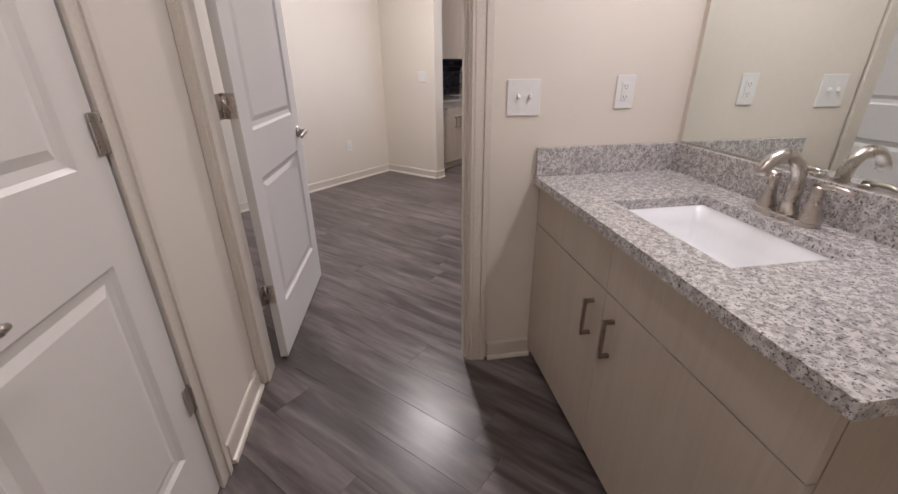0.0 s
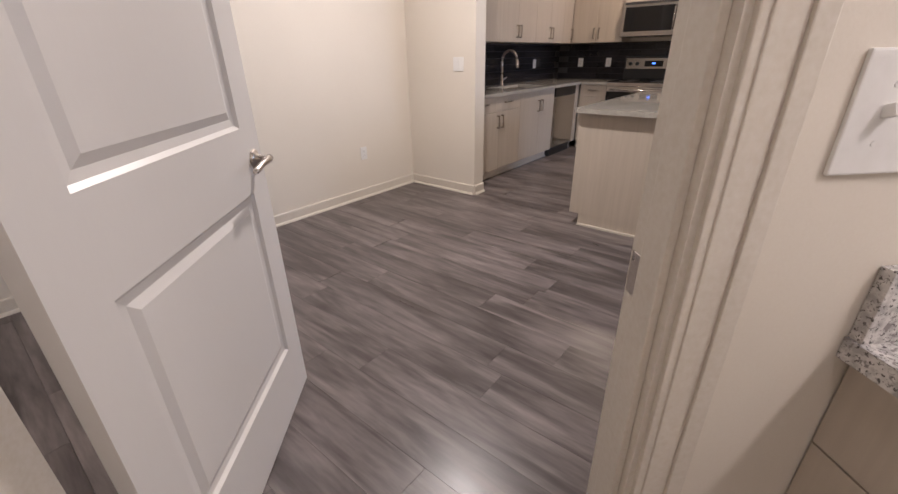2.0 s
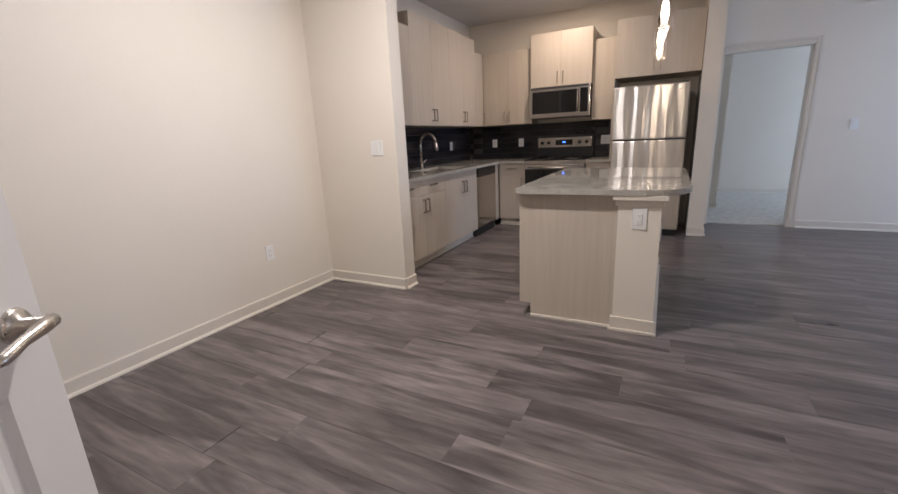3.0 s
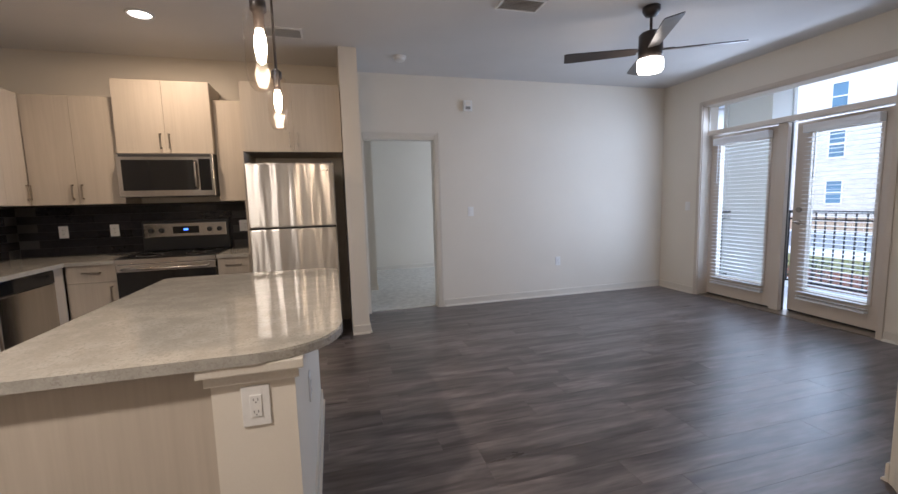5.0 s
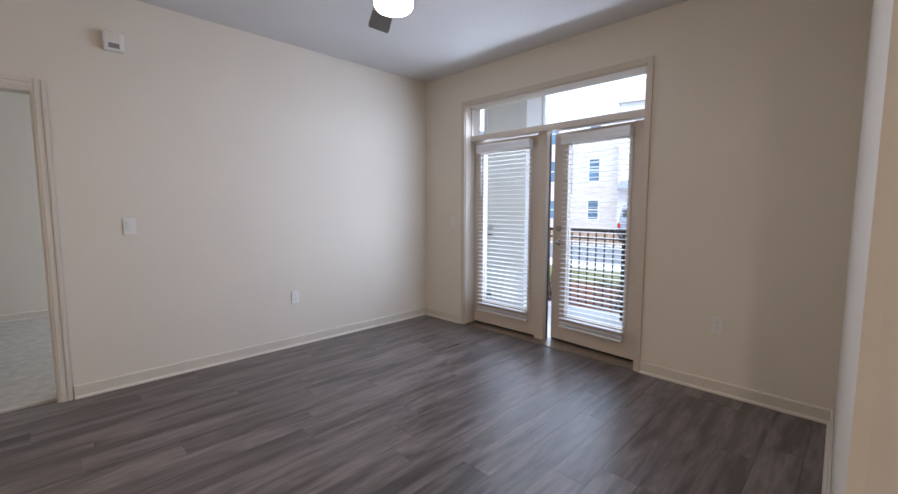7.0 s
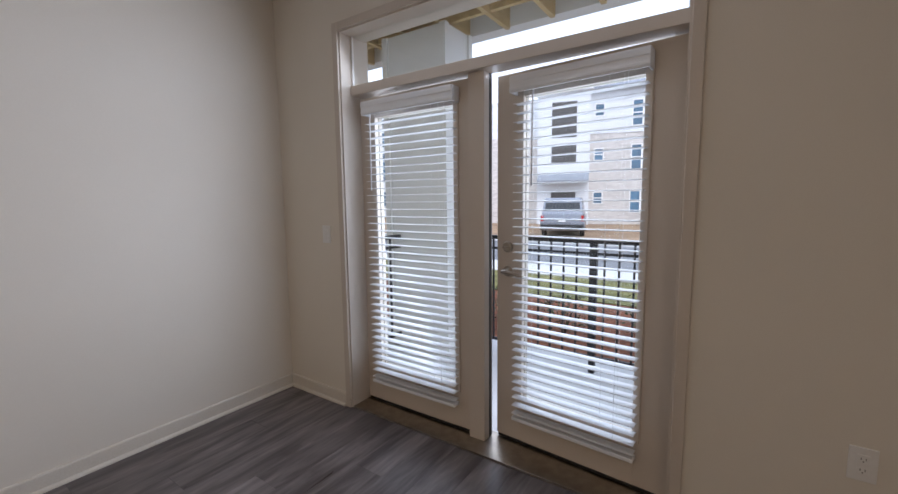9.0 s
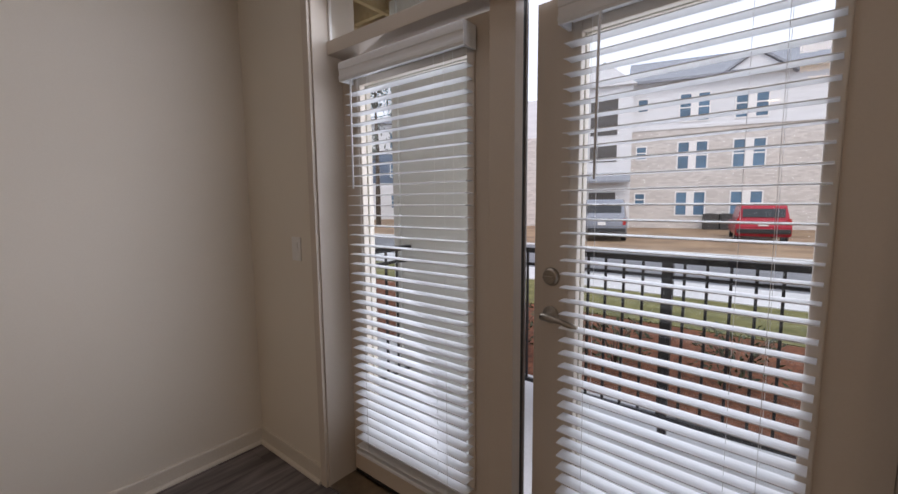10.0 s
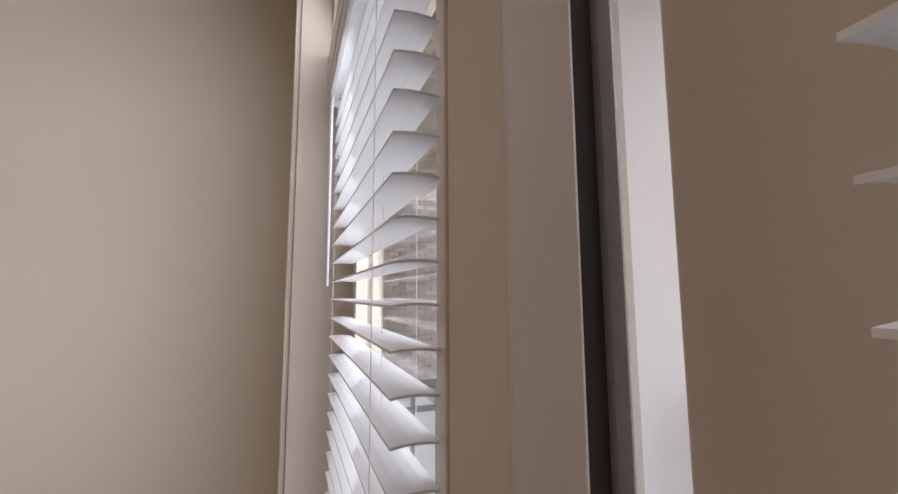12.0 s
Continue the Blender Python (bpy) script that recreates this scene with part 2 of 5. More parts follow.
PINE = material("grey_green_needles", (0.17, 0.19, 0.16), 0.8, 0, (0.11, 0.13, 0.11), 4, fine=30, bump=0.1, island=True)
BARK = material("bark", (0.14, 0.11, 0.085), 0.9, 0, (0.08, 0.065, 0.05), 10, stretch=(1, 1, 0.3), fine=60, bump=0.6)
SILVERCAR = material("grey_car_paint", (0.30, 0.32, 0.36), 0.25, 0.6, bump=0)
REDCAR = material("red_car_paint", (0.42, 0.022, 0.04), 0.22, 0.2, bump=0)
RUBBER = material("tyre_rubber", (0.02, 0.02, 0.02), 0.8, 0, bump=0.1)
CARGLASS = material("car_glass", (0.03, 0.035, 0.04), 0.06, 0, bump=0)
TAIL = material("red_tail_light", (0.45, 0.01, 0.01), 0.2, 0, bump=0)
CORD = material("white_cord", (0.78, 0.78, 0.77), 0.7, 0, bump=0)


def brick_far():
    m = bpy.data.materials.new("pale_brick_far")
    m.use_nodes = True
    n, l = m.node_tree.nodes, m.node_tree.links
    p = n["Principled BSDF"]
    co = n.new("ShaderNodeTexCoord")
    mp = n.new("ShaderNodeMapping")
    mp.inputs["Rotation"].default_value = (radians(90), 0, 0)
    br = n.new("ShaderNodeTexBrick")
    br.inputs["Scale"].default_value = 1.0
    br.inputs["Brick Width"].default_value, br.inputs["Row Height"].default_value, br.inputs["Mortar Size"].default_value = 0.30, 0.10, 0.012
    br.inputs["Color1"].default_value, br.inputs["Color2"].default_value = (0.66, 0.62, 0.585, 1), (0.49, 0.455, 0.43, 1)
    br.inputs["Mortar"].default_value = (0.58, 0.55, 0.50, 1)
    l.new(co.outputs["Object"], mp.inputs["Vector"])
    l.new(mp.outputs[0], br.inputs["Vector"])
    l.new(br.outputs[0], p.inputs["Base Color"])
    p.inputs["Roughness"].default_value = 0.9
    return m


BRICKFAR = brick_far()


# ---- mesh helpers ----
def add_box(bm, x0, x1, y0, y1, z0, z1, bev=0.0):
    vs = [bm.verts.new((x, y, z)) for z in (z0, z1) for x, y in ((x0, y0), (x1, y0), (x1, y1), (x0, y1))]
    fs = [bm.faces.new([vs[i] for i in q]) for q in ((3, 2, 1, 0), (4, 5, 6, 7), (0, 1, 5, 4), (1, 2, 6, 5), (2, 3, 7, 6), (3, 0, 4, 7))]
    if bev:
        edges = list({e for f in fs for e in f.edges})
        bmesh.ops.bevel(bm, geom=edges, offset=bev, segments=2, affect="EDGES", profile=0.6)
    return bm


def box(*a, bev=0.0):
    return add_box(bmesh.new(), *a, bev=bev)


def add_prism(bm, pts, z0, z1):
    """A prism over the plan pts (anticlockwise)."""
    lo = [bm.verts.new((x, y, z0)) for x, y in pts]
    hi = [bm.verts.new((x, y, z1)) for x, y in pts]
    bm.faces.new(lo[::-1])
    bm.faces.new(hi)
    for i in range(len(pts)):
        j = (i + 1) % len(pts)
        bm.faces.new((lo[i], lo[j], hi[j], hi[i]))
    return bm


def add_lathe(bm, prof, seg=24, m=None):
    """Turns (radius, height) pairs round z."""
    rings = []
    for r, z in prof:
        rings.append([bm.verts.new((r * math.cos(2 * math.pi * k / seg), r * math.sin(2 * math.pi * k / seg), z)) for k in range(seg)])
    for a, b in zip(rings, rings[1:]):
        for k in range(seg):
            f = bm.faces.new((a[k], a[(k + 1) % seg], b[(k + 1) % seg], b[k]))
            f.smooth = True
    for ring, flip in ((rings[0], True), (rings[-1], False)):
        bm.faces.new(ring[::-1] if flip else ring)
    if m is not None:
        bmesh.ops.transform(bm, matrix=m, verts=[v for ring in rings for v in ring])
    return bm


def lathe(prof, seg=24, m=None):
    return add_lathe(bmesh.new(), prof, seg, m)


def add_tube(bm, pts, r, seg=10):
    """A round bar along pts; r may be one radius or one for each point."""
    pts = [Vector(p) for p in pts]
    rs = r if isinstance(r, (list, tuple)) else [r] * len(pts)
    rings = []
    side = None
    for i, p in enumerate(pts):
        d = (pts[min(i + 1, len(pts) - 1)] - pts[max(i - 1, 0)]).normalized()
        if side is None:
            side = d.cross(Vector((0, 0, 1)))
            if side.length < 0.1:
                side = d.cross(Vector((1, 0, 0)))
        side = (side - d * side.dot(d)).normalized()
        up = d.cross(side)
        rings.append([bm.verts.new(p + (side * math.cos(2 * math.pi * k / seg) + up * math.sin(2 * math.pi * k / seg)) * rs[i]) for k in range(seg)])
    for a, b in zip(rings, rings[1:]):
        for k in range(seg):
            f = bm.faces.new((a[k], a[(k + 1) % seg], b[(k + 1) % seg], b[k]))
            f.smooth = True
    bm.faces.new(rings[0][::-1])
    bm.faces.new(rings[-1])
    return bm


def tube(pts, r, seg=10):
    return add_tube(bmesh.new(), pts, r, seg)


def mesh_of(name, bm, mat):
    bmesh.ops.recalc_face_normals(bm, faces=bm.faces)
    me = bpy.data.meshes.new(name)
    bm.to_mesh(me)
    bm.free()
    me.materials.append(mat)
    return me


def part(name, bm, mat, parent, label="", m=None):
    ob = new(name, mesh_of(name, bm, mat))
    ob.parent = parent
    if m is not None:
        ob.matrix_local = m
    return tagged(ob, label=label)


def thing(name, m, label, category, group="", kind=""):
    ob = new(name)
    ob.empty_display_size = 0.1
    ob.matrix_world = m
    return tagged(ob, label, category, group, kind)


def solid(name, bm, mat, label, category, kind="structure", m=None):
    ob = new(name, mesh_of(name, bm, mat))
    if m is not None:
        ob.matrix_world = m
    return tagged(ob, label, category, kind=kind)


B = pose(0, 0, 0, 0, 0, 45)      # the bathroom's own axes: x along its door wall, y out of its door
H = 2.76                          # ceiling

# ---- walls, floors, ceiling ----
def wall_boxes(name, boxes, label, m=None, mat=None):
    bm = bmesh.new()
    for b in boxes:
        add_box(bm, *b)
    return solid(name, bm, mat or WALL, label, "wall", m=m)


HV0, HV1 = 1.925, 2.022           # bathroom door wall, both faces
JL, JR = -0.085, 0.845            # its door opening
bm = bmesh.new()
add_box(bm, -3.45, JL, HV0, HV1, 0, H)
add_box(bm, JL, JR, HV0, HV1, 2.045, H)
add_prism(bm, [(JR, HV0), (3.98, HV0), (3.98, 2.055), (JR, HV1)], 0, H)
solid("wall_bath_door", bm, WALL, "off-white painted wall with the bathroom doorway", "wall", m=B)
wall_boxes("wall_bath_closet", [(-0.235, -0.11, -0.6, 0.78, 0, H), (-0.235, -0.11, 1.42, HV0, 0, H), (-0.235, -0.11, 0.78, 1.42, 2.045, H)],
           "off-white painted wall with the closet door", B)
wall_boxes("wall_bath_mirror", [(1.71, 1.83, -0.6, HV0, 0, H)], "off-white painted wall behind the vanity mirror", B)
wall_boxes("wall_bath_back", [(-0.235, 1.83, -0.72, -0.6, 0, H)], "off-white painted wall closing the bathroom", B)
wall_boxes("wall_west", [(-3.90, -3.78, -1.0, 8.02, 0, H)], "off-white painted wall of hall and kitchen")
wall_boxes("wall_kitchen_end", [(-3.78, -2.972, 4.598, 4.745, 0, H)], "short off-white wall screening the kitchen counter")
wall_boxes("wall_kitchen_back", [(-3.90, -0.826, 7.90, 8.02, 0, H)], "off-white painted wall behind the range")
wall_boxes("wall_fridge_side", [(-0.826, -0.66, 7.28, 8.02, 0, H)], "narrow off-white wall beside the refrigerator")
wall_boxes("wall_north", [(-0.826, -0.59, 8.02, 8.14, 0, H), (0.255, 3.555, 8.02, 8.14, 0, H), (-0.59, 0.255, 8.02, 8.14, 2.045, H)],
           "off-white living room wall with the bedroom doorway")
DY0, DY1, DZ = 5.50, 7.395, 2.40   # opening of the glazed doors
wall_boxes("wall_east", [(3.555, 3.755, 4.2, DY0, -0.3, H), (3.555, 3.755, DY1, 9.4, -0.3, H), (3.555, 3.755, DY0, DY1, DZ, H),
                         (3.555, 3.755, 9.4, 11.0, -0.3, 0.75), (3.555, 3.755, 9.4, 11.0, 2.25, H), (3.555, 3.755, 11.0, 12.3, -0.3, H)],
           "off-white outer wall with glazed patio doors")
solid("wall_south", add_prism(bmesh.new(), [(1.357, 4.27), (3.555, 4.33), (3.555, 4.2), (1.27, 4.15)][::-1], 0, H), WALL, "off-white living room wall", "wall")
wall_boxes("wall_hall_south", [(-3.9, -1.0, -1.1, -1.0, 0, H)], "off-white wall closing the hall")
wall_boxes("wall_bedroom_partition", [(-1.7, -0.37, 9.29, 9.41, 0, H)], "off-white bedroom partition wall")
wall_boxes("wall_bedroom_far", [(-1.7, 3.555, 11.10, 11.22, 0, H)], "pale bedroom wall facing the door")
wall_boxes("wall_bedroom_west", [(-1.82, -1.7, 8.02, 11.84, 0, H)], "pale bedroom side wall")
solid("ceiling", box(-4.0, 3.76, -1.3, 12.3, H, H + 0.2), CEIL, "flat white painted ceiling", "ceiling")
solid("bedroom_carpet", box(-1.7, 3.555, 8.07, 11.10, -0.02, 0.012), CARPET, "cut pile beige bedroom carpet", "carpet")


def baseboard(pts, label="off-white painted baseboard with quarter-round shoe", m=None):
    """Boards along the corners pts, with the room on their left."""
    bm = bmesh.new()
    for (ax, ay), (bx, by) in zip(pts, pts[1:]):
        d = Vector((bx - ax, by - ay))
        L = d.length
        a = math.degrees(math.atan2(d.y, d.x))
        t = pose(ax, ay, 0, 0, 0, a)
        tmp = bmesh.new()
        prof = [(0, 0), (0.026, 0), (0.0255, 0.008), (0.021, 0.015), (0.0125, 0.019), (0.0125, 0.082), (0.009, 0.09), (0, 0.09)]
        lo = [tmp.verts.new((0, y, z)) for y, z in prof]
        hi = [tmp.verts.new((L, y, z)) for y, z in prof]
        tmp.faces.new(lo)
        tmp.faces.new(hi[::-1])
        for i in range(len(prof)):
            j = (i + 1) % len(prof)
            tmp.faces.new((lo[i], hi[i], hi[j], lo[j]))
        bmesh.ops.transform(tmp, matrix=t, verts=tmp.verts)
        me = bpy.data.meshes.new("tmp")
        tmp.to_mesh(me)
        tmp.free()
        bm.from_mesh(me)
        bpy.data.meshes.remove(me)
    return solid("baseboard", bm, TRIM, label, "baseboard", m=m)


def corner_uv(u, v):
    return ((u - v) / 2 ** 0.5, (u + v) / 2 ** 0.5)


baseboard([(-3.78, 4.598), (-3.78, -0.9)])
baseboard([(-2.972, 4.745), (-2.972, 4.598), (-3.78, 4.598)])
baseboard([(-0.66, 8.02), (-0.66, 7.28), (-0.826, 7.28)])
baseboard([(3.555, 8.02), (0.325, 8.02)])
baseboard([(3.555, 7.43), (3.555, 8.02)])
baseboard([(3.555, 4.33), (3.555, 5.465)])
baseboard([(1.357, 4.272), (3.555, 4.332)])
baseboard([corner_uv(0.935, HV1 + 0.002), corner_uv(3.98, 2.055)][::-1])
baseboard([corner_uv(-3.3, HV1), corner_uv(-0.165, HV1)][::-1])
baseboard([(-0.11, 1.90), (-0.11, 1.505)], m=B)
baseboard([(1.13, HV0), (0.925, HV0)], m=B)
baseboard([(-0.37, 9.41), (-0.37, 9.29), (-1.7, 9.29)])
baseboard([(3.555, 11.10), (-1.7, 11.10)])


def casing(name, w, h, m, label, depth=0.13, both=True, cw=0.068, sides=(True, True), left_front=True):
    """Door frame of an opening w wide and h high in local x; the wall fills y 0..depth."""
    ob = thing(name, m, label, "door frame", kind="structure")
    jt = 0.018
    part("jamb", box(0, jt, -0.003, depth + 0.003, 0, h), TRIM, ob)
    part("jamb", box(w - jt, w, -0.003, depth + 0.003, 0, h), TRIM, ob)
    part("head", box(jt, w - jt, -0.003, depth + 0.003, h - jt, h), TRIM, ob)
    for y0, s in (((0, -1), (depth, 1)) if both else ((0, -1),)):
        for x0, x1, ok in ((-cw + 0.008, 0.008, sides[0]), (w - 0.008, w + cw - 0.008, sides[1])):
            if not ok or (x0 < 0 and s < 0 and not left_front):
                continue
            bm = bmesh.new()
            inner = x1 if x0 < 0 else x0
            outer = x0 if x0 < 0 else x1
            for t, a, b in ((0.011, 0.0, 1.0), (0.0135, 0.16, 0.66), (0.018, 0.66, 1.0)):
                xa, xb = inner + (outer - inner) * a, inner + (outer - inner) * b
                add_box(bm, min(xa, xb), max(xa, xb), min(y0, y0 + s * t), max(y0, y0 + s * t), 0, h + cw - 0.008 + 0.001 * t, bev=0.002)
            part("side_casing", bm, TRIM, ob)
        bm = bmesh.new()
        for t, a, b in ((0.0105, 0.0, 1.0), (0.0155, 0.18, 0.46), (0.0185, 0.62, 1.0)):
            add_box(bm, 0.008, w - 0.008, min(y0, y0 + s * t), max(y0, y0 + s * t), h - 0.008 + cw * a, h - 0.008 + cw * b, bev=0.002)
        part("head_casing", bm, TRIM, ob)
    return ob


def panel_leaf(w, h, t, panels):
    """A moulded door: slab 0..w, 0..t, 0..h with sunk and raised panels on both faces."""
    bm = bmesh.new()
    for side in (0, 1):
        def P(x, z, d):
            return bm.verts.new((x, d if side == 0 else t - d, z))
        xs = (0, panels[0][0], panels[0][1], w)
        zs = [0]
        for p in panels:
            zs += [p[2], p[3]]
        zs.append(h)
        for i in range(3):
            for k in range(len(zs) - 1):
                x0, x1, z0, z1 = xs[i], xs[i + 1], zs[k], zs[k + 1]
                if i == 1 and k % 2 == 1:
                    rings = []
                    for ins, d in ((0, 0), (0.010, 0.009), (0.030, 0.011), (0.052, 0.003)):
                        rings.append([P(x0 + ins, z0 + ins, d), P(x1 - ins, z0 + ins, d), P(x1 - ins, z1 - ins, d), P(x0 + ins, z1 - ins, d)])
                    for a, b in zip(rings, rings[1:]):
                        for q in range(4):
                            bm.faces.new((a[q], a[(q + 1) % 4], b[(q + 1) % 4], b[q]))
                    bm.faces.new(rings[-1])
                else:
                    bm.faces.new((P(x0, z0, 0), P(x1, z0, 0), P(x1, z1, 0), P(x0, z1, 0)))
    for x in (0, w):
        bm.faces.new([bm.verts.new(c) for c in ((x, 0, 0), (x, t, 0), (x, t, h), (x, 0, h))])
    for z in (0, h):
        bm.faces.new([bm.verts.new(c) for c in ((0, 0, z), (w, 0, z), (w, t, z), (0, t, z))])
    bmesh.ops.remove_doubles(bm, verts=bm.verts, dist=0.0004)
    return bm


def lever(parent, x, z, y, s, way, mat=None, name="lever_handle"):
    """A lever on the face at y; s: the side it stands out to; way: the side it points to."""
    bm = bmesh.new()
    add_lathe(bm, [(0.030, 0), (0.031, 0.004), (0.027, 0.010), (0.013, 0.013), (0.011, 0.045)], 20, pose(x, y, z, 90 if s < 0 else -90))
    add_tube(bm, [(x - way * 0.012, y + s * 0.045, z), (x + way * 0.02, y + s * 0.05, z), (x + way * 0.06, y + s * 0.048, z - 0.004),
                  (x + way * 0.10, y + s * 0.046, z - 0.013), (x + way * 0.118, y + s * 0.046, z - 0.014)], [0.012, 0.012, 0.009, 0.010, 0.006], 10)
    return part(name, bm, mat or NICKEL, parent, "satin nickel lever handle")


def hinge(parent, x, y, z, h=0.09, flip=1):
    bm = bmesh.new()
    add_lathe(bm, [(0.006, -h / 2), (0.0065, -h / 2 + 0.003), (0.0065, h / 2 - 0.003), (0.006, h / 2)], 10, pose(x, y, z))
    add_box(bm, x, x + flip * 0.032, y - 0.002, y + 0.001, z - h / 2, z + h / 2) if flip > 0 else add_box(bm, x - 0.032, x, y - 0.002, y + 0.001, z - h / 2, z + h / 2)
    return part("hinge", bm, NICKEL, parent, "satin nickel butt hinge")


solid("trim", box(-0.108, JL + 0.004, HV0 - 0.012, HV0, 0, 2.11, bev=0.002), TRIM, "flat cream trim strip beside the bathroom doorway", "trim", m=B)
# bathroom doorway and its door, swung open into the hall
casing("door_frame_1", JR - JL, 2.045, B @ pose(JL, HV0, 0), "off-white moulded casing round the bathroom doorway", HV1 - HV0, left_front=False, cw=0.075)
part("stop", box(JR - JL - 0.030, JR - JL - 0.018, 0.012, 0.06, 0, 2.027, bev=0.002), TRIM, bpy.data.objects["door_frame_1"])
leafw = 0.86
d1 = thing("door_1", B @ pose(-0.018, 2.083, 0.008, 0, 0, 86.2) , "white two-panel bathroom door standing wide open", "door", kind="structure")
part("leaf", panel_leaf(leafw, 2.02, 0.035, [(0.115, leafw - 0.115, 0.24, 0.85), (0.115, leafw - 0.115, 1.045, 1.88)]), DOOR, d1, m=pose(0, -0.0005, 0))
lever(d1, leafw - 0.062, 0.945, 0, -1, -1)
lever(d1, leafw - 0.062, 0.945, 0.035, 1, -1)
for hz in (0.345, 1.15, 1.84):
    bm = bmesh.new()
    add_box(bm, -0.003, 0.0, 0.002, 0.033, hz - 0.045, hz + 0.045)
    add_lathe(bm, [(0.006, -0.046), (0.006, 0.046)], 10, pose(-0.006, 0.037, hz))
    add_box(bm, -0.106, -0.006, 0.046, 0.0485, hz - 0.045, hz + 0.045)
    add_box(bm, -0.010, -0.004, 0.030, 0.047, hz - 0.045, hz + 0.045)
    part("hinge", bm, NICKEL, d1, "satin nickel butt hinge")
solid("strike_plate", box(-0.002, 0.0, 0.0, 0.028, 0.92, 0.985, bev=0.0005), NICKEL, "satin nickel strike plate on the door jamb", "strike plate", kind="", m=B @ pose(JR - 0.0182, HV0 + 0.066, 0))

# closet door in the bathroom
cf = thing("door_2", B @ pose(-0.11, 0.78, 0, 0, 0, 90), "white two-panel closet door, shut", "door", kind="structure")
part("leaf", panel_leaf(0.615, 2.02, 0.035, [(0.105, 0.51, 0.26, 0.875), (0.105, 0.51, 1.09, 1.88)]), DOOR, cf, m=pose(0.012, 0.002, 0.01))
for x0, x1 in ((-0.062, 0.008), (0.632, 0.702)):
    bm = add_box(bmesh.new(), x0, x1, -0.011, 0, 0, 2.11, bev=0.002)
    add_box(bm, x0 + (0 if x0 < 0 else 0.045), x0 + (0.025 if x0 < 0 else 0.07), -0.018, 0, 0, 2.112, bev=0.002)
    part("side_casing", bm, TRIM, cf)
part("head_casing", box(0.008, 0.632, -0.012, 0, 2.04, 2.11, bev=0.002), TRIM, cf)
for hz in (0.40, 1.16, 1.85):
    hinge(cf, 0.630, -0.004, hz, 0.09, -1)
lever(cf, 0.075, 0.955, 0.002, -1, 1)
solid("closet_lining", box(-0.9, -0.86, 0.6, 1.6, 0, H), WALL, "plain wall at the back of the closet", "wall", m=B)

# bedroom doorway
casing("door_frame_2", 0.845, 2.045, pose(-0.59, 8.02, 0), "off-white moulded casing round the bedroom doorway", 0.12)


# ---- glazed patio doors ----
unit = thing("window_1", pose(3.555, DY0, 0), "greige frame of the double patio door with a transom light", "patio door frame", kind="structure")
W = DY1 - DY0
bm = bmesh.new()
for y0, y1 in ((-0.032, 0.012), (W - 0.012, W + 0.032)):
    add_box(bm, -0.015, 0, y0, y1, 0, DZ + 0.035, bev=0.003)
part("casing", bm, FIBREDOOR, unit)
part("head_casing", box(-0.014, 0, 0.012, W - 0.012, DZ - 0.012, DZ + 0.035, bev=0.003), FIBREDOOR, unit)
for y0, y1 in ((0, 0.022), (W - 0.022, W)):
    part("jamb", box(0.0, 0.232, y0, y1, 0, DZ, bev=0.001), FIBREDOOR, unit)
part("head", box(0.0, 0.205, 0.022, W - 0.022, DZ - 0.022, DZ), FIBREDOOR, unit)
part("transom_bar", box(0.075, 0.20, 0.022, W - 0.022, 2.022, 2.08, bev=0.003), FIBREDOOR, unit)
part("mullion", box(0.114, 0.168, 6.440 - DY0, 6.538 - DY0, 0.012, 2.022, bev=0.003), FIBREDOOR, unit)
part("weatherstrip", box(0.168, 0.186, 6.443 - DY0, 6.538 - DY0, 0.012, 2.022), WEATHER, unit)
part("astragal", box(0.186, 0.204, 6.440 - DY0, 6.538 - DY0, 0.012, 2.022, bev=0.003), SHADED_SEAL, unit, "metal astragal, its shade put into the dark taupe colour")
part("hinge_stop", box(0.20, 0.225, 0.0, 0.022, 0.012, 2.022, bev=0.002), FIBREDOOR, unit)
part("threshold", box(0.0, 0.24, 0.022, W - 0.022, -0.03, 0.011, bev=0.002), BRONZE, unit, "dull metal threshold")
tp = part("transom_pane", box(0.10, 0.106, 0.024, W - 0.024, 2.08, DZ - 0.022), PANE, unit)
tp.visible_shadow = False
for y0, y1 in ((0.022, 0.034), (W - 0.034, W - 0.022)):
    part("glazing_bead", box(0.085, 0.098, y0, y1, 2.08, DZ - 0.022), WHITEPLASTIC, unit)


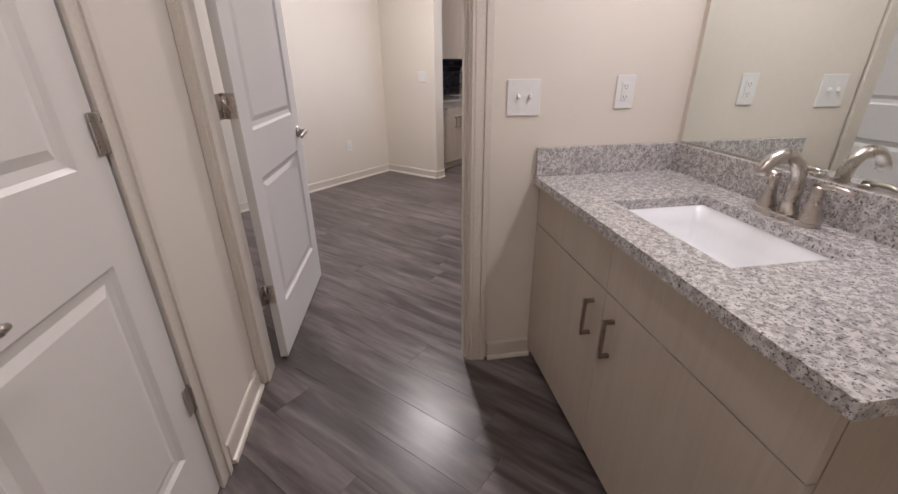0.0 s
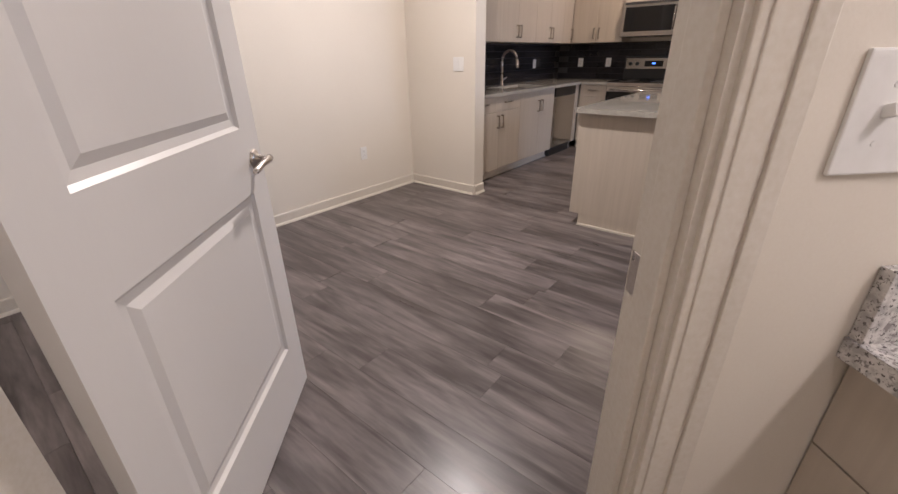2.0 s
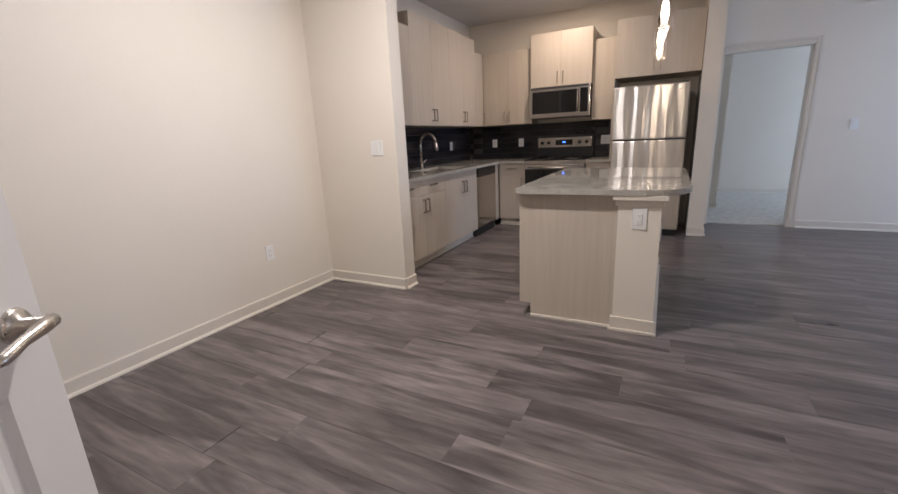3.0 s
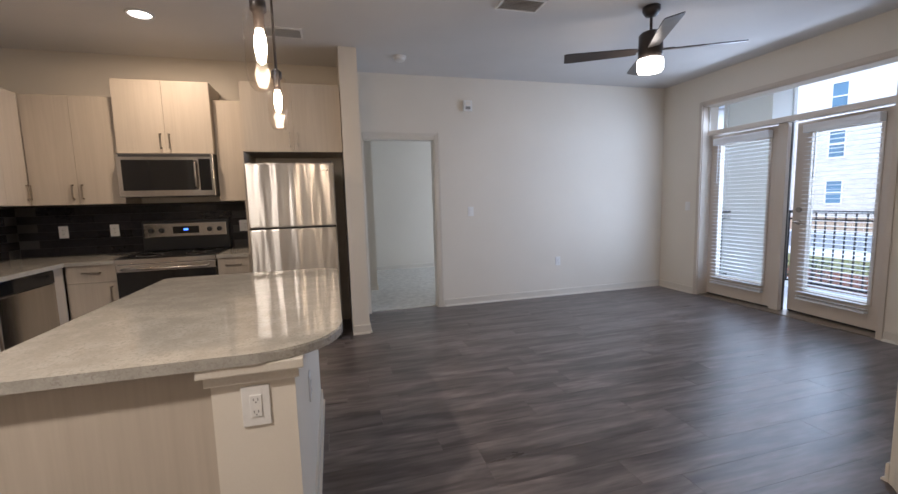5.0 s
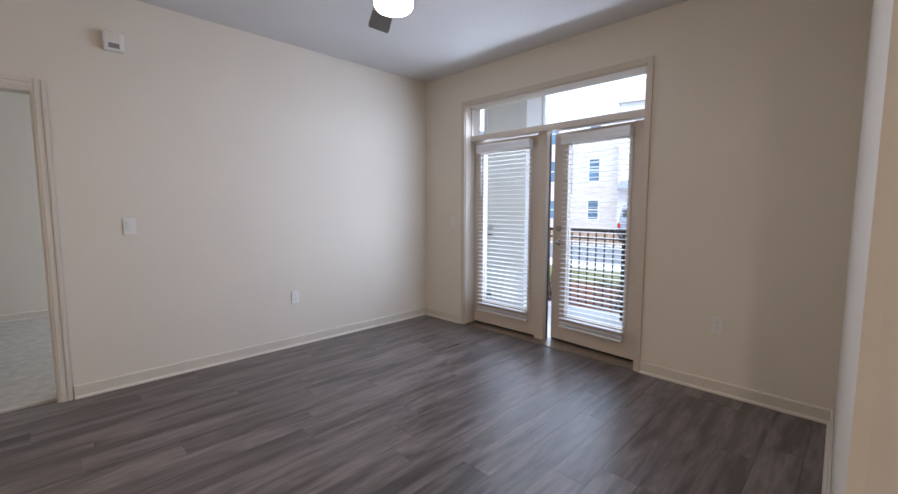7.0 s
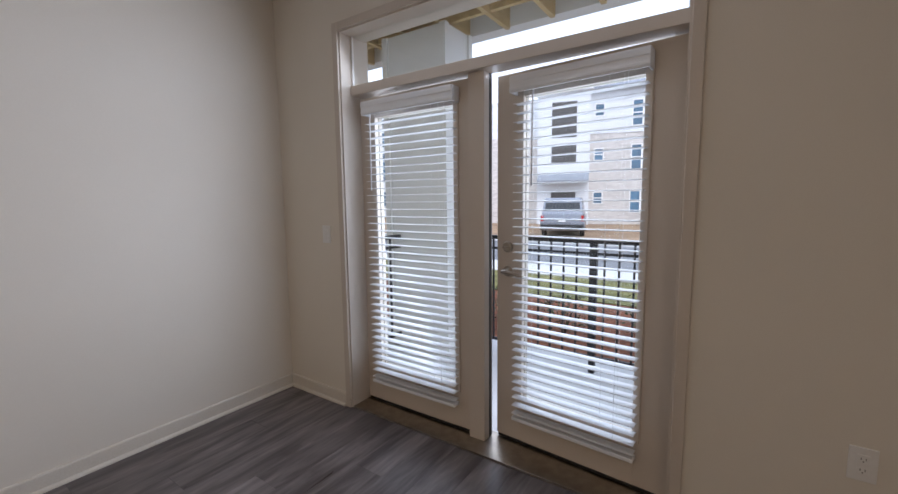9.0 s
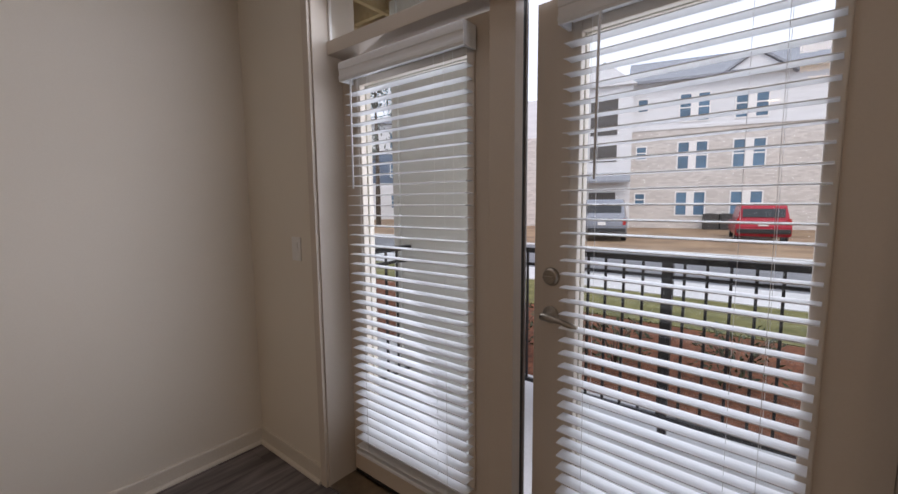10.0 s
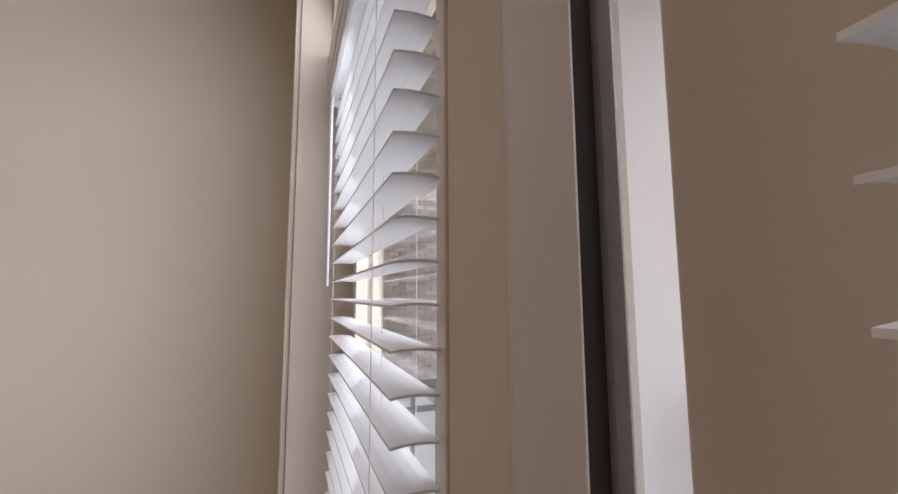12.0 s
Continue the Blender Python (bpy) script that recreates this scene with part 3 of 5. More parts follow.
def glazed_leaf(name, m, w, gx0, gx1, label, handle_side=0):
    """Leaf in local x 0..w, the room on the side y < 0."""
    d = thing(name, m, label, "patio door", kind="structure")
    h, t, gz0, gz1 = 1.985, 0.044, 0.235, 1.865
    part("left_stile", box(0, gx0, 0, t, 0, h, bev=0.002), FIBREDOOR, d)
    part("right_stile", box(gx1, w, 0, t, 0, h, bev=0.002), FIBREDOOR, d)
    part("bottom_rail", box(gx0, gx1, 0, t, 0, gz0), FIBREDOOR, d)
    part("top_rail", box(gx0, gx1, 0, t, gz1, h), FIBREDOOR, d)
    pane = part("pane", box(gx0, gx1, 0.019, 0.025, gz0, gz1), PANE, d)
    pane.visible_shadow = False
    bm = bmesh.new()
    for a in ((gx0 - 0.024, gx0 + 0.008, gz0 - 0.024, gz1 + 0.024), (gx1 - 0.008, gx1 + 0.024, gz0 - 0.024, gz1 + 0.024)):
        add_box(bm, a[0], a[1], -0.010, 0.018, a[2], a[3], bev=0.004)
        add_box(bm, a[0], a[1], 0.026, t + 0.010, a[2], a[3], bev=0.004)
    for z0, z1 in ((gz0 - 0.024, gz0 + 0.008), (gz1 - 0.008, gz1 + 0.024)):
        add_box(bm, gx0 + 0.008, gx1 - 0.008, -0.010, 0.018, z0, z1, bev=0.004)
        add_box(bm, gx0 + 0.008, gx1 - 0.008, 0.026, t + 0.010, z0, z1, bev=0.004)
    part("lite_frame", bm, FIBREDOOR, d)
    part("sweep", box(0.01, w - 0.01, -0.004, t, -0.012, 0.0), WEATHER, d, "black rubber door sweep")
    return d


# leaves look from the room towards the outside: local x runs to the south
ld = glazed_leaf("door_3", pose(3.708, 7.372, 0.026, 0, 0, -90), 0.832, 0.125, 0.727, "greige glazed patio door leaf, shut, with white blind")
RANG = 4.5
rd = glazed_leaf("door_4", pose(3.708, 5.524, 0.026, 0, 0, -90 - RANG) @ pose(-0.897, 0, 0), 0.897, 0.153, 0.742,
                 "greige glazed patio door leaf standing ajar, with white blind")
lever(rd, 0.068, 0.952, 0, -1, 1, BRONZE)
bm = bmesh.new()
add_lathe(bm, [(0.031, 0), (0.032, 0.006), (0.026, 0.016), (0.022, 0.018)], 24, pose(0.068, 0, 1.085, 90))
add_box(bm, 0.052, 0.084, -0.036, -0.016, 1.081, 1.089, bev=0.003)
part("deadbolt", bm, BRONZE, rd, "aged nickel thumb-turn deadbolt")
for hz in (0.25, 1.0, 1.8):
    part("hinge", lathe([(0.007, -0.05), (0.007, 0.05)], 10, pose(0.904, -0.004, hz)), NICKEL, rd, "satin nickel butt hinge")


def blind(m, w, label, wand_at):
    """A horizontal blind that hangs in front of a pane: local x 0..w, the room at y < 0."""
    d = thing("window_blind", m, label, "blind", "blinds on the patio doors")
    top, bot, n = 1.890, 0.212, 38
    bm = bmesh.new()
    add_box(bm, -0.012, w + 0.012, -0.078, -0.066, top, top + 0.082, bev=0.003)
    add_box(bm, -0.012, w + 0.012, -0.081, -0.076, top + 0.048, top + 0.076, bev=0.002)
    add_box(bm, -0.012, w + 0.012, -0.0805, -0.0765, top + 0.008, top + 0.024, bev=0.002)
    part("valance", bm, SLAT, d)
    for x0 in (-0.012, w + 0.002):
        part("valance_return", box(x0, x0 + 0.010, -0.066, -0.006, top, top + 0.082, bev=0.002), SLAT, d)
    part("headrail", box(0.004, w - 0.004, -0.062, -0.008, top + 0.022, top + 0.074), SLAT, d)
    me = None
    for i in range(n):
        z = bot + 0.044 * i
        if me is None:
            bm = bmesh.new()
            prof = [(-0.060, 0.0), (-0.048, 0.0016), (-0.035, 0.0022), (-0.022, 0.0016), (-0.010, 0.0)]
            rows = [[bm.verts.new((x, y, zz + dz)) for y, zz in prof] for x in (0.0, w) for dz in (0.0, -0.0028)]
            for q in range(4):
                bm.faces.new((rows[0][q], rows[0][q + 1], rows[2][q + 1], rows[2][q]))
                bm.faces.new((rows[1][q], rows[3][q], rows[3][q + 1], rows[1][q + 1]))
            bm.faces.new((rows[0][0], rows[2][0], rows[3][0], rows[1][0]))
            bm.faces.new((rows[0][4], rows[1][4], rows[3][4], rows[2][4]))
            bm.faces.new(rows[0] + rows[1][::-1])
            bm.faces.new(rows[2] + rows[3][::-1])
            me = mesh_of("slat", bm, SLAT)
        s = new("slat", me)
        s.parent = d
        s.location = (0, 0, z)
        s.rotation_euler = (radians(random.uniform(-1.2, 1.2)), 0, 0)
    part("bottom_rail", box(0, w, -0.061, -0.009, bot - 0.040, bot - 0.022, bev=0.003), SLAT, d)
    for x in (0.09, w - 0.09):
        for y in (-0.062, -0.008):
            part("ladder_cord", tube([(x, y, bot - 0.03), (x, y, top + 0.03)], 0.0006, 5), CORD, d)
    part("lift_cord", tube([(w - 0.16, -0.035, bot - 0.03), (w - 0.16, -0.035, top + 0.03)], 0.0006, 5), CORD, d)
    part("wand", tube([(wand_at + 0.007, -0.070, top + 0.01), (wand_at + 0.003, -0.073, top - 0.03), (wand_at, -0.073, 1.43)], 0.0042, 8), SLAT, d, "white tilt wand")
    return d


blind(pose(3.708, 7.372, 0, 0, 0, -90) @ pose(0.098, -0.006, 0), 0.652, "white horizontal slat blind, lowered, on the shut door", 0.055)
blind(pose(3.708, 5.524, 0, 0, 0, -90 - RANG) @ pose(-0.897 + 0.131, -0.006, 0), 0.625, "white horizontal slat blind, lowered, on the ajar door", 0.112)


# ---- small fittings on walls ----
def plate(name, m, w, h, label, kind):
    """Wall plate in local x, z round its centre; the wall is at y = 0, the room at y < 0."""
    d = thing(name, m, label, "switch" if "switch" in kind else "outlet")
    part("cover_plate", box(-w / 2, w / 2, -0.006, 0, -h / 2, h / 2, bev=0.0025), WHITEPLASTIC, d)
    if kind == "switch2" or kind == "switch1":
        for x in ((-0.023, 0.023) if kind == "switch2" else (0,)):
            part("toggle", box(-0.005, 0.005, -0.020, -0.005, -0.006, 0.008, bev=0.002), WHITEPLASTIC, d, m=pose(x, 0, 0, -20))
            for z in (-0.03, 0.03):
                part("screw", lathe([(0.003, 0), (0.0028, 0.001)], 10, pose(x, -0.006, z, 90)), WHITEPLASTIC, d)
    elif kind == "rocker_switch":
        part("rocker", box(-0.017, 0.017, -0.009, -0.005, -0.033, 0.033, bev=0.001), WHITEPLASTIC, d, m=pose(0, 0, 0, 3))
    else:
        part("receptacle", box(-0.0165, 0.0165, -0.009, -0.005, -0.034, 0.034, bev=0.002), WHITEPLASTIC, d)
        for z in (-0.019, 0.019):
            for x in (-0.006, 0.006):
                part("slot", box(x - 0.0012, x + 0.0012, -0.0095, -0.008, z - 0.002, z + 0.006), GREYPLASTIC, d)
            part("slot", box(-0.002, 0.002, -0.0095, -0.008, z - 0.009, z - 0.005), GREYPLASTIC, d)
    return d


plate("light_switch", B @ pose(1.036, HV0, 1.176), 0.128, 0.128, "white double toggle switch plate beside the bathroom door", "switch2")
plate("power_outlet", B @ pose(1.438, HV0, 1.189), 0.075, 0.12, "white protected outlet plate above the vanity", "outlet")
plate("light_switch", pose(-3.154, 4.598, 1.165), 0.115, 0.115, "white switch plate on the short hall wall", "rocker_switch")
plate("light_switch", pose(0.69, 8.02, 1.167), 0.075, 0.115, "white switch plate beside the bedroom doorway", "rocker_switch")
plate("power_outlet", pose(1.90, 8.02, 0.468), 0.072, 0.115, "white outlet plate on the living room wall", "outlet")
plate("power_outlet", pose(3.555, 4.96, 0.49, 0, 0, -90), 0.072, 0.115, "white outlet plate on the patio wall", "outlet")
plate("power_outlet", pose(-3.78, 3.95, 0.42, 0, 0, 90), 0.072, 0.115, "white outlet plate on the hall wall", "outlet")
plate("light_switch", pose(3.555, 7.565, 1.15, 0, 0, -90), 0.075, 0.115, "white switch plate beside the patio doors", "rocker_switch")
st = thing("alarm_strobe", pose(0.67, 8.02, 2.43), "white wall-mounted fire alarm strobe", "alarm")
part("housing", box(-0.055, 0.055, -0.045, 0, -0.06, 0.06, bev=0.008), WHITEPLASTIC, st)
part("lens", box(-0.028, 0.028, -0.058, -0.045, 0.0, 0.045, bev=0.006), BULBGLASS, st)
part("grille", box(-0.03, 0.03, -0.047, -0.0445, -0.045, -0.012), GREYPLASTIC, st)
sd = thing("smoke_detector", pose(-0.222, 7.45, H), "white round smoke detector on the ceiling", "smoke detector")
part("base", lathe([(0.068, 0), (0.068, -0.012), (0.06, -0.016)], 28), WHITEPLASTIC, sd)
part("cover", lathe([(0.058, -0.014), (0.056, -0.034), (0.042, -0.044), (0.01, -0.046)], 28), WHITEPLASTIC, sd)


def ceiling_vent(m, label):
    v = thing("ceiling_vent", m, label, "vent", "ceiling vents")
    bm = bmesh.new()
    for a in ((-0.17, 0.17, -0.10, -0.085), (-0.17, 0.17, 0.085, 0.10), (-0.17, -0.155, -0.085, 0.085), (0.155, 0.17, -0.085, 0.085)):
        add_box(bm, a[0], a[1], a[2], a[3], -0.012, 0)
    part("frame", bm, WHITEPLASTIC, v)
    part("backing", box(-0.155, 0.155, -0.085, 0.085, -0.003, 0), GREYPLASTIC, v)
    for k in range(8):
        part("slat", box(-0.155, 0.155, -0.009, 0.009, -0.0015, 0.0), WHITEPLASTIC, v, m=pose(0, -0.074 + 0.021 * k, -0.008, 38))


ceiling_vent(pose(-1.29, 7.04, H), "grey-white slatted air vent in the kitchen ceiling")
ceiling_vent(pose(0.49, 6.15, H), "white slatted air vent in the living room ceiling")


def downlight(x, y):
    d = thing("recessed_light", pose(x, y, H), "round recessed ceiling light with white trim, lit", "ceiling light", "recessed ceiling lights")
    part("trim_ring", lathe([(0.095, 0), (0.095, -0.006), (0.076, -0.009), (0.074, -0.002)], 32), WHITEPLASTIC, d)
    part("diffuser", lathe([(0.074, -0.002), (0.05, -0.004), (0.01, -0.0045)], 32), LAMPGLOW, d)


for x, y in ((-2.265, 6.91), (-2.28, 3.45)):
    downlight(x, y)


# ---- cabinets ----
def pull(parent, x, z, upright, y=0.0, length=0.13, mat=None):
    """A square bow handle in front of the face at y."""
    bm = bmesh.new()
    a = length / 2
    if upright:
        for dz in (-a, a - 0.011):
            add_box(bm, x - 0.0055, x + 0.0055, y - 0.030, y, z + dz, z + dz + 0.011)
        add_box(bm, x - 0.0055, x + 0.0055, y - 0.034, y - 0.024, z - a, z + a, bev=0.0015)
    else:
        for dx in (-a, a - 0.011):
            add_box(bm, x + dx, x + dx + 0.011, y - 0.030, y, z - 0.0055, z + 0.0055)
        add_box(bm, x - a, x + a, y - 0.034, y - 0.024, z - 0.0055, z + 0.0055, bev=0.0015)
    return part("handle", bm, mat or BRONZE, parent, "aged nickel bow handle")


def cabinet(name, m, w, d, z0, z1, fronts, label, category="cabinet", toe=0.0, group="", toe_mat=None, hollow=False):
    """Carcass behind the face y = 0; fronts: (kind, x0, x1, z0, z1, handle)."""
    c = thing(name, m, label, category, group)
    if hollow:
        bm = bmesh.new()
        for x0, x1, y0, y1, a, b in ((0, 0.018, 0.021, d, z0 + toe, z1), (w - 0.018, w, 0.021, d, z0 + toe, z1), (0.018, w - 0.018, 0.021, 0.039, z0 + toe, z1),
                                     (0.018, w - 0.018, d - 0.018, d, z0 + toe, z1), (0.018, w - 0.018, 0.039, d - 0.018, z0 + toe, z0 + toe + 0.018)):
            add_box(bm, x0, x1, y0, y1, a, b)
        part("body", bm, LAMINATE, c)
    else:
        part("body", box(0, w, 0.021, d, z0 + toe, z1), LAMINATE, c)
    if toe:
        part("toe_kick", box(0.0, w, 0.072, d - 0.02, 0.0, toe), toe_mat or TRIM, c)
        part("shoe_moulding", box(0.0, w, 0.058, 0.072, 0.0, 0.018, bev=0.004), TRIM, c)
    for kind, x0, x1, a, b, hd in fronts:
        f = part(kind, box(x0 + 0.0010, x1 - 0.0010, 0.0, 0.0195, a + 0.0010, b - 0.0010, bev=0.001), LAMINATE, c)
        if hd:
            pull(f, hd[1], hd[2], hd[0] == "v")
    return c


CT = 0.885                        # worktop height
CB = 0.852
LX = -3.13                        # faces of the cabinets along the west wall
lm = lambda y, z=0: pose(LX, y, z, 0, 0, 90)
cabinet("base_cabinet", lm(4.75), 0.93, 0.645, 0, CB, [
    ("drawer_front", 0.0, 0.425, 0.70, 0.85, ("h", 0.2125, 0.785)), ("drawer_front", 0.425, 0.93, 0.70, 0.85, ("h", 0.665, 0.785)),
    ("door", 0.0, 0.505, 0.10, 0.70, ("v", 0.467, 0.60)), ("door", 0.505, 0.93, 0.10, 0.70, ("v", 0.543, 0.60))],
    "greige laminate base cabinet with two drawers above two doors", toe=0.10)
cabinet("base_cabinet", lm(5.68), 0.83, 0.645, 0, CB, [
    ("door", 0.0, 0.45, 0.10, 0.85, ("v", 0.41, 0.68)), ("door", 0.45, 0.83, 0.10, 0.85, ("v", 0.49, 0.68))],
    "greige laminate sink cabinet with two tall doors", toe=0.10, hollow=True)
dw = thing("dishwasher", lm(6.515), "stainless steel dishwasher with black control strip under the counter", "dishwasher")
part("body", box(0.005, 0.605, 0.03, 0.60, 0.0, CB - 0.004), DARKGREY, dw)
part("door", box(0.005, 0.605, -0.012, 0.03, 0.115, 0.742, bev=0.006), STEEL, dw)
part("control_strip", box(0.005, 0.605, -0.014, 0.03, 0.745, 0.846, bev=0.006), BLACKGLASS, dw)
part("kick_plate", box(0.01, 0.60, 0.02, 0.03, 0.004, 0.112), BLACK, dw)
cabinet("corner_filler", lm(7.122), 0.138, 0.645, 0, CB, [("panel", 0.0, 0.136, 0.10, 0.85, None)], "greige laminate filler beside the dishwasher", toe=0.10)
BY = 7.262
cabinet("base_cabinet", pose(-3.128, BY, 0), 0.372, 0.63, 0, CB, [
    ("drawer_front", 0.02, 0.372, 0.70, 0.85, ("h", 0.196, 0.785)), ("door", 0.02, 0.372, 0.10, 0.70, ("v", 0.33, 0.60))],
    "greige laminate cabinet with drawer and door beside the range", toe=0.10)
cabinet("base_cabinet", pose(-1.98, BY, 0), 0.265, 0.63, 0, CB, [
    ("drawer_front", 0.0, 0.265, 0.70, 0.85, ("h", 0.1325, 0.785)), ("door", 0.0, 0.265, 0.10, 0.70, ("v", 0.225, 0.60))],
    "narrow greige laminate base cabinet beside the refrigerator", toe=0.10)

# worktop with the sink cut-out
SY0, SY1, SX0, SX1 = 5.72, 6.42, -3.60, -3.20
bm = bmesh.new()
add_box(bm, -3.78, SX0, 4.745, 7.90, CB, CT)
add_box(bm, SX1, -3.10, 4.745, 7.23, CB, CT)
add_box(bm, SX0, SX1, 4.745, SY0, CB, CT)
add_box(bm, SX0, SX1, SY1, 7.90, CB, CT)
add_box(bm, SX1, -2.756, 7.23, 7.90, CB, CT)
bmesh.ops.remove_doubles(bm, verts=bm.verts, dist=0.0005)
tagged(new("worktop", mesh_of("worktop", bm, ISLAND_GRANITE)), "polished grey granite worktop round the kitchen corner", "worktop")
tagged(new("worktop", mesh_of("worktop", box(-1.98, -1.712, 7.23, 7.90, CB, CT), ISLAND_GRANITE)), "short polished granite worktop beside the range", "worktop")


def basin(name, m, w, d, depth, mat, label, corner=0.05):
    """Undermount bowl, open at the top, centred, rim at z = 0."""
    def ring(bm, w, d, r, z):
        vs = []
        for cx, cy, a0 in ((w / 2 - r, d / 2 - r, 0), (-w / 2 + r, d / 2 - r, 90), (-w / 2 + r, -d / 2 + r, 180), (w / 2 - r, -d / 2 + r, 270)):
            for k in range(5):
                a = radians(a0 + 22.5 * k)
                vs.append(bm.verts.new((cx + r * math.cos(a), cy + r * math.sin(a), z)))
        return vs
    bm = bmesh.new()
    rings = [ring(bm, w + 0.05, d + 0.05, corner, 0), ring(bm, w, d, corner, 0), ring(bm, w - 0.02, d - 0.02, corner, -depth * 0.4),
             ring(bm, w - 0.06, d - 0.06, corner * 0.9, -depth * 0.8), ring(bm, w - 0.16, d - 0.14, corner * 0.8, -depth), ring(bm, 0.06, 0.06, 0.028, -depth - 0.006)]
    for a, b in zip(rings, rings[1:]):
        for k in range(len(a)):
            f = bm.faces.new((a[k], b[k], b[(k + 1) % len(a)], a[(k + 1) % len(a)]))
            f.smooth = True
    bm.faces.new(rings[-1])
    s = thing(name, m, label, "sink")
    b = part("bowl", bm, mat, s)
    sol = b.modifiers.new("thick", "SOLIDIFY")
    sol.thickness, sol.offset = 0.006, -1
    part("drain", lathe([(0.026, 0), (0.026, 0.003), (0.018, 0.004), (0.004, 0.002)], 20, pose(0, 0, -depth - 0.006)), NICKEL, s)
    return s


basin("kitchen_sink", pose(-3.40, 6.07, CB - 0.001), 0.40, 0.70, 0.19, STEEL, "stainless steel undermount kitchen sink")
fc = thing("kitchen_faucet", pose(-3.65, 6.10, CT), "brushed nickel gooseneck kitchen faucet behind the sink", "faucet")
part("base", lathe([(0.028, 0), (0.028, 0.006), (0.02, 0.012), (0.018, 0.06)], 20), NICKEL, fc)
pts = [(0, 0, 0.05), (0, 0, 0.25)] + [(0.11 - 0.11 * math.cos(radians(a)), -0.03 * a / 180, 0.275 + 0.115 * math.sin(radians(a))) for a in range(0, 171, 15)]
part("spout", tube(pts, 0.0145, 12), NICKEL, fc)
part("spray_head", tube([(0.217, -0.029, 0.297), (0.230, -0.033, 0.235), (0.236, -0.034, 0.205)], [0.0155, 0.020, 0.018], 12), NICKEL, fc)
part("lever", tube([(0, 0.018, 0.06), (0.01, 0.05, 0.075), (0.02, 0.085, 0.10)], [0.009, 0.007, 0.005], 8), NICKEL, fc)

# wall cabinets
UB = 1.362
UX = -3.45
um = lambda y: pose(UX, y, 0, 0, 0, 90)


def wall_cab(m, w, top, d, label, doors=2, z0=UB):
    fr = []
    for k in range(doors):
        x0, x1 = w * k / doors, w * (k + 1) / doors
        hx = (x1 - 0.035 if k % 2 == 0 else x0 + 0.035) if doors > 1 else x1 - 0.035
        fr.append(("door", x0, x1, z0, top, ("v", hx, z0 + 0.11)))
    return cabinet("wall_cabinet", m, w, d, z0, top, fr, label)


wall_cab(um(4.75), 0.92, 2.30, 0.325, "greige laminate wall cabinet with two doors, lower than its neighbour")
wall_cab(um(5.67), 0.86, 2.44, 0.325, "taller greige laminate wall cabinet above the sink")
wall_cab(um(6.53), 0.76, 2.44, 0.325, "taller greige laminate wall cabinet near the corner")
wall_cab(um(7.29), 0.27, 2.30, 0.325, "greige laminate wall cabinet in the corner", 1)
wall_cab(pose(-3.452, 7.572, 0), 0.697, 2.30, 0.325, "greige laminate wall cabinet beside the microwave")
wall_cab(pose(-2.752, 7.50, 0), 0.765, 2.44, 0.395, "raised greige laminate cabinet above the microwave", 2, 1.80)
wall_cab(pose(-1.984, 7.572, 0), 0.275, 2.30, 0.325, "narrow greige laminate wall cabinet", 1)
wall_cab(pose(-1.70, 7.33, 0), 0.868, 2.42, 0.565, "deep greige laminate cabinet above the refrigerator", 2, 1.80)
solid("end_panel_by_fridge", box(-1.712, -1.694, 7.262, 7.89, 0, 1.80), LAMINATE, "tall greige laminate panel beside the refrigerator", "wall", kind="structure")

# microwave
mw = thing("microwave", pose(-2.75, 7.452, 1.415), "stainless steel over-range microwave with dark window", "microwave")
part("body", box(0, 0.76, 0.03, 0.44, 0, 0.383), DARKGREY, mw)
md = part("door", box(0.0, 0.76, 0.0, 0.03, 0.0, 0.383, bev=0.006), STEEL, mw)
part("window", box(0.035, 0.60, -0.004, 0.001, 0.055, 0.325, bev=0.003), BLACKGLASS, md)
part("control_panel", box(0.64, 0.735, -0.004, 0.001, 0.05, 0.335, bev=0.002), BLACKGLASS, md)
part("handle", tube([(0.615, 0.0, 0.065), (0.615, -0.032, 0.09), (0.615, -0.036, 0.19), (0.615, -0.032, 0.29), (0.615, 0.0, 0.315)], 0.011, 10), STEEL, md)
part("vent_grille", box(0.02, 0.74, -0.003, 0.002, 0.352, 0.375), DARKGREY, md)

# range
rg = thing("range", pose(-2.754, 7.235, 0), "stainless and black electric range with back control panel", "range")
part("body", box(0.002, 0.766, 0.04, 0.655, 0.02, 0.885), DARKGREY, rg)
part("cooktop", box(0.0, 0.768, 0.01, 0.60, 0.885, 0.897, bev=0.004), BLACKGLASS, rg)
od = part("oven_door", box(0.004, 0.764, 0.0, 0.04, 0.20, 0.835, bev=0.006), BLACKGLASS, rg)
part("top_trim", box(0.004, 0.764, -0.003, 0.04, 0.775, 0.838, bev=0.004), STEEL, od)
part("handle", tube([(0.06, 0.0, 0.80), (0.06, -0.05, 0.80), (0.70, -0.05, 0.80), (0.70, 0.0, 0.80)], 0.012, 10), STEEL, od)
part("front_trim", box(0.0, 0.768, 0.0, 0.04, 0.842, 0.884, bev=0.003), STEEL, rg)
part("drawer", box(0.004, 0.764, 0.005, 0.04, 0.03, 0.195, bev=0.005), STEEL, rg)
bp = part("back_panel", box(0.0, 0.768, 0.59, 0.655, 0.897, 1.185, bev=0.008), BLACK, rg)
part("control_face", box(0.02, 0.748, 0.575, 0.59, 1.025, 1.16, bev=0.006), STEEL, bp)
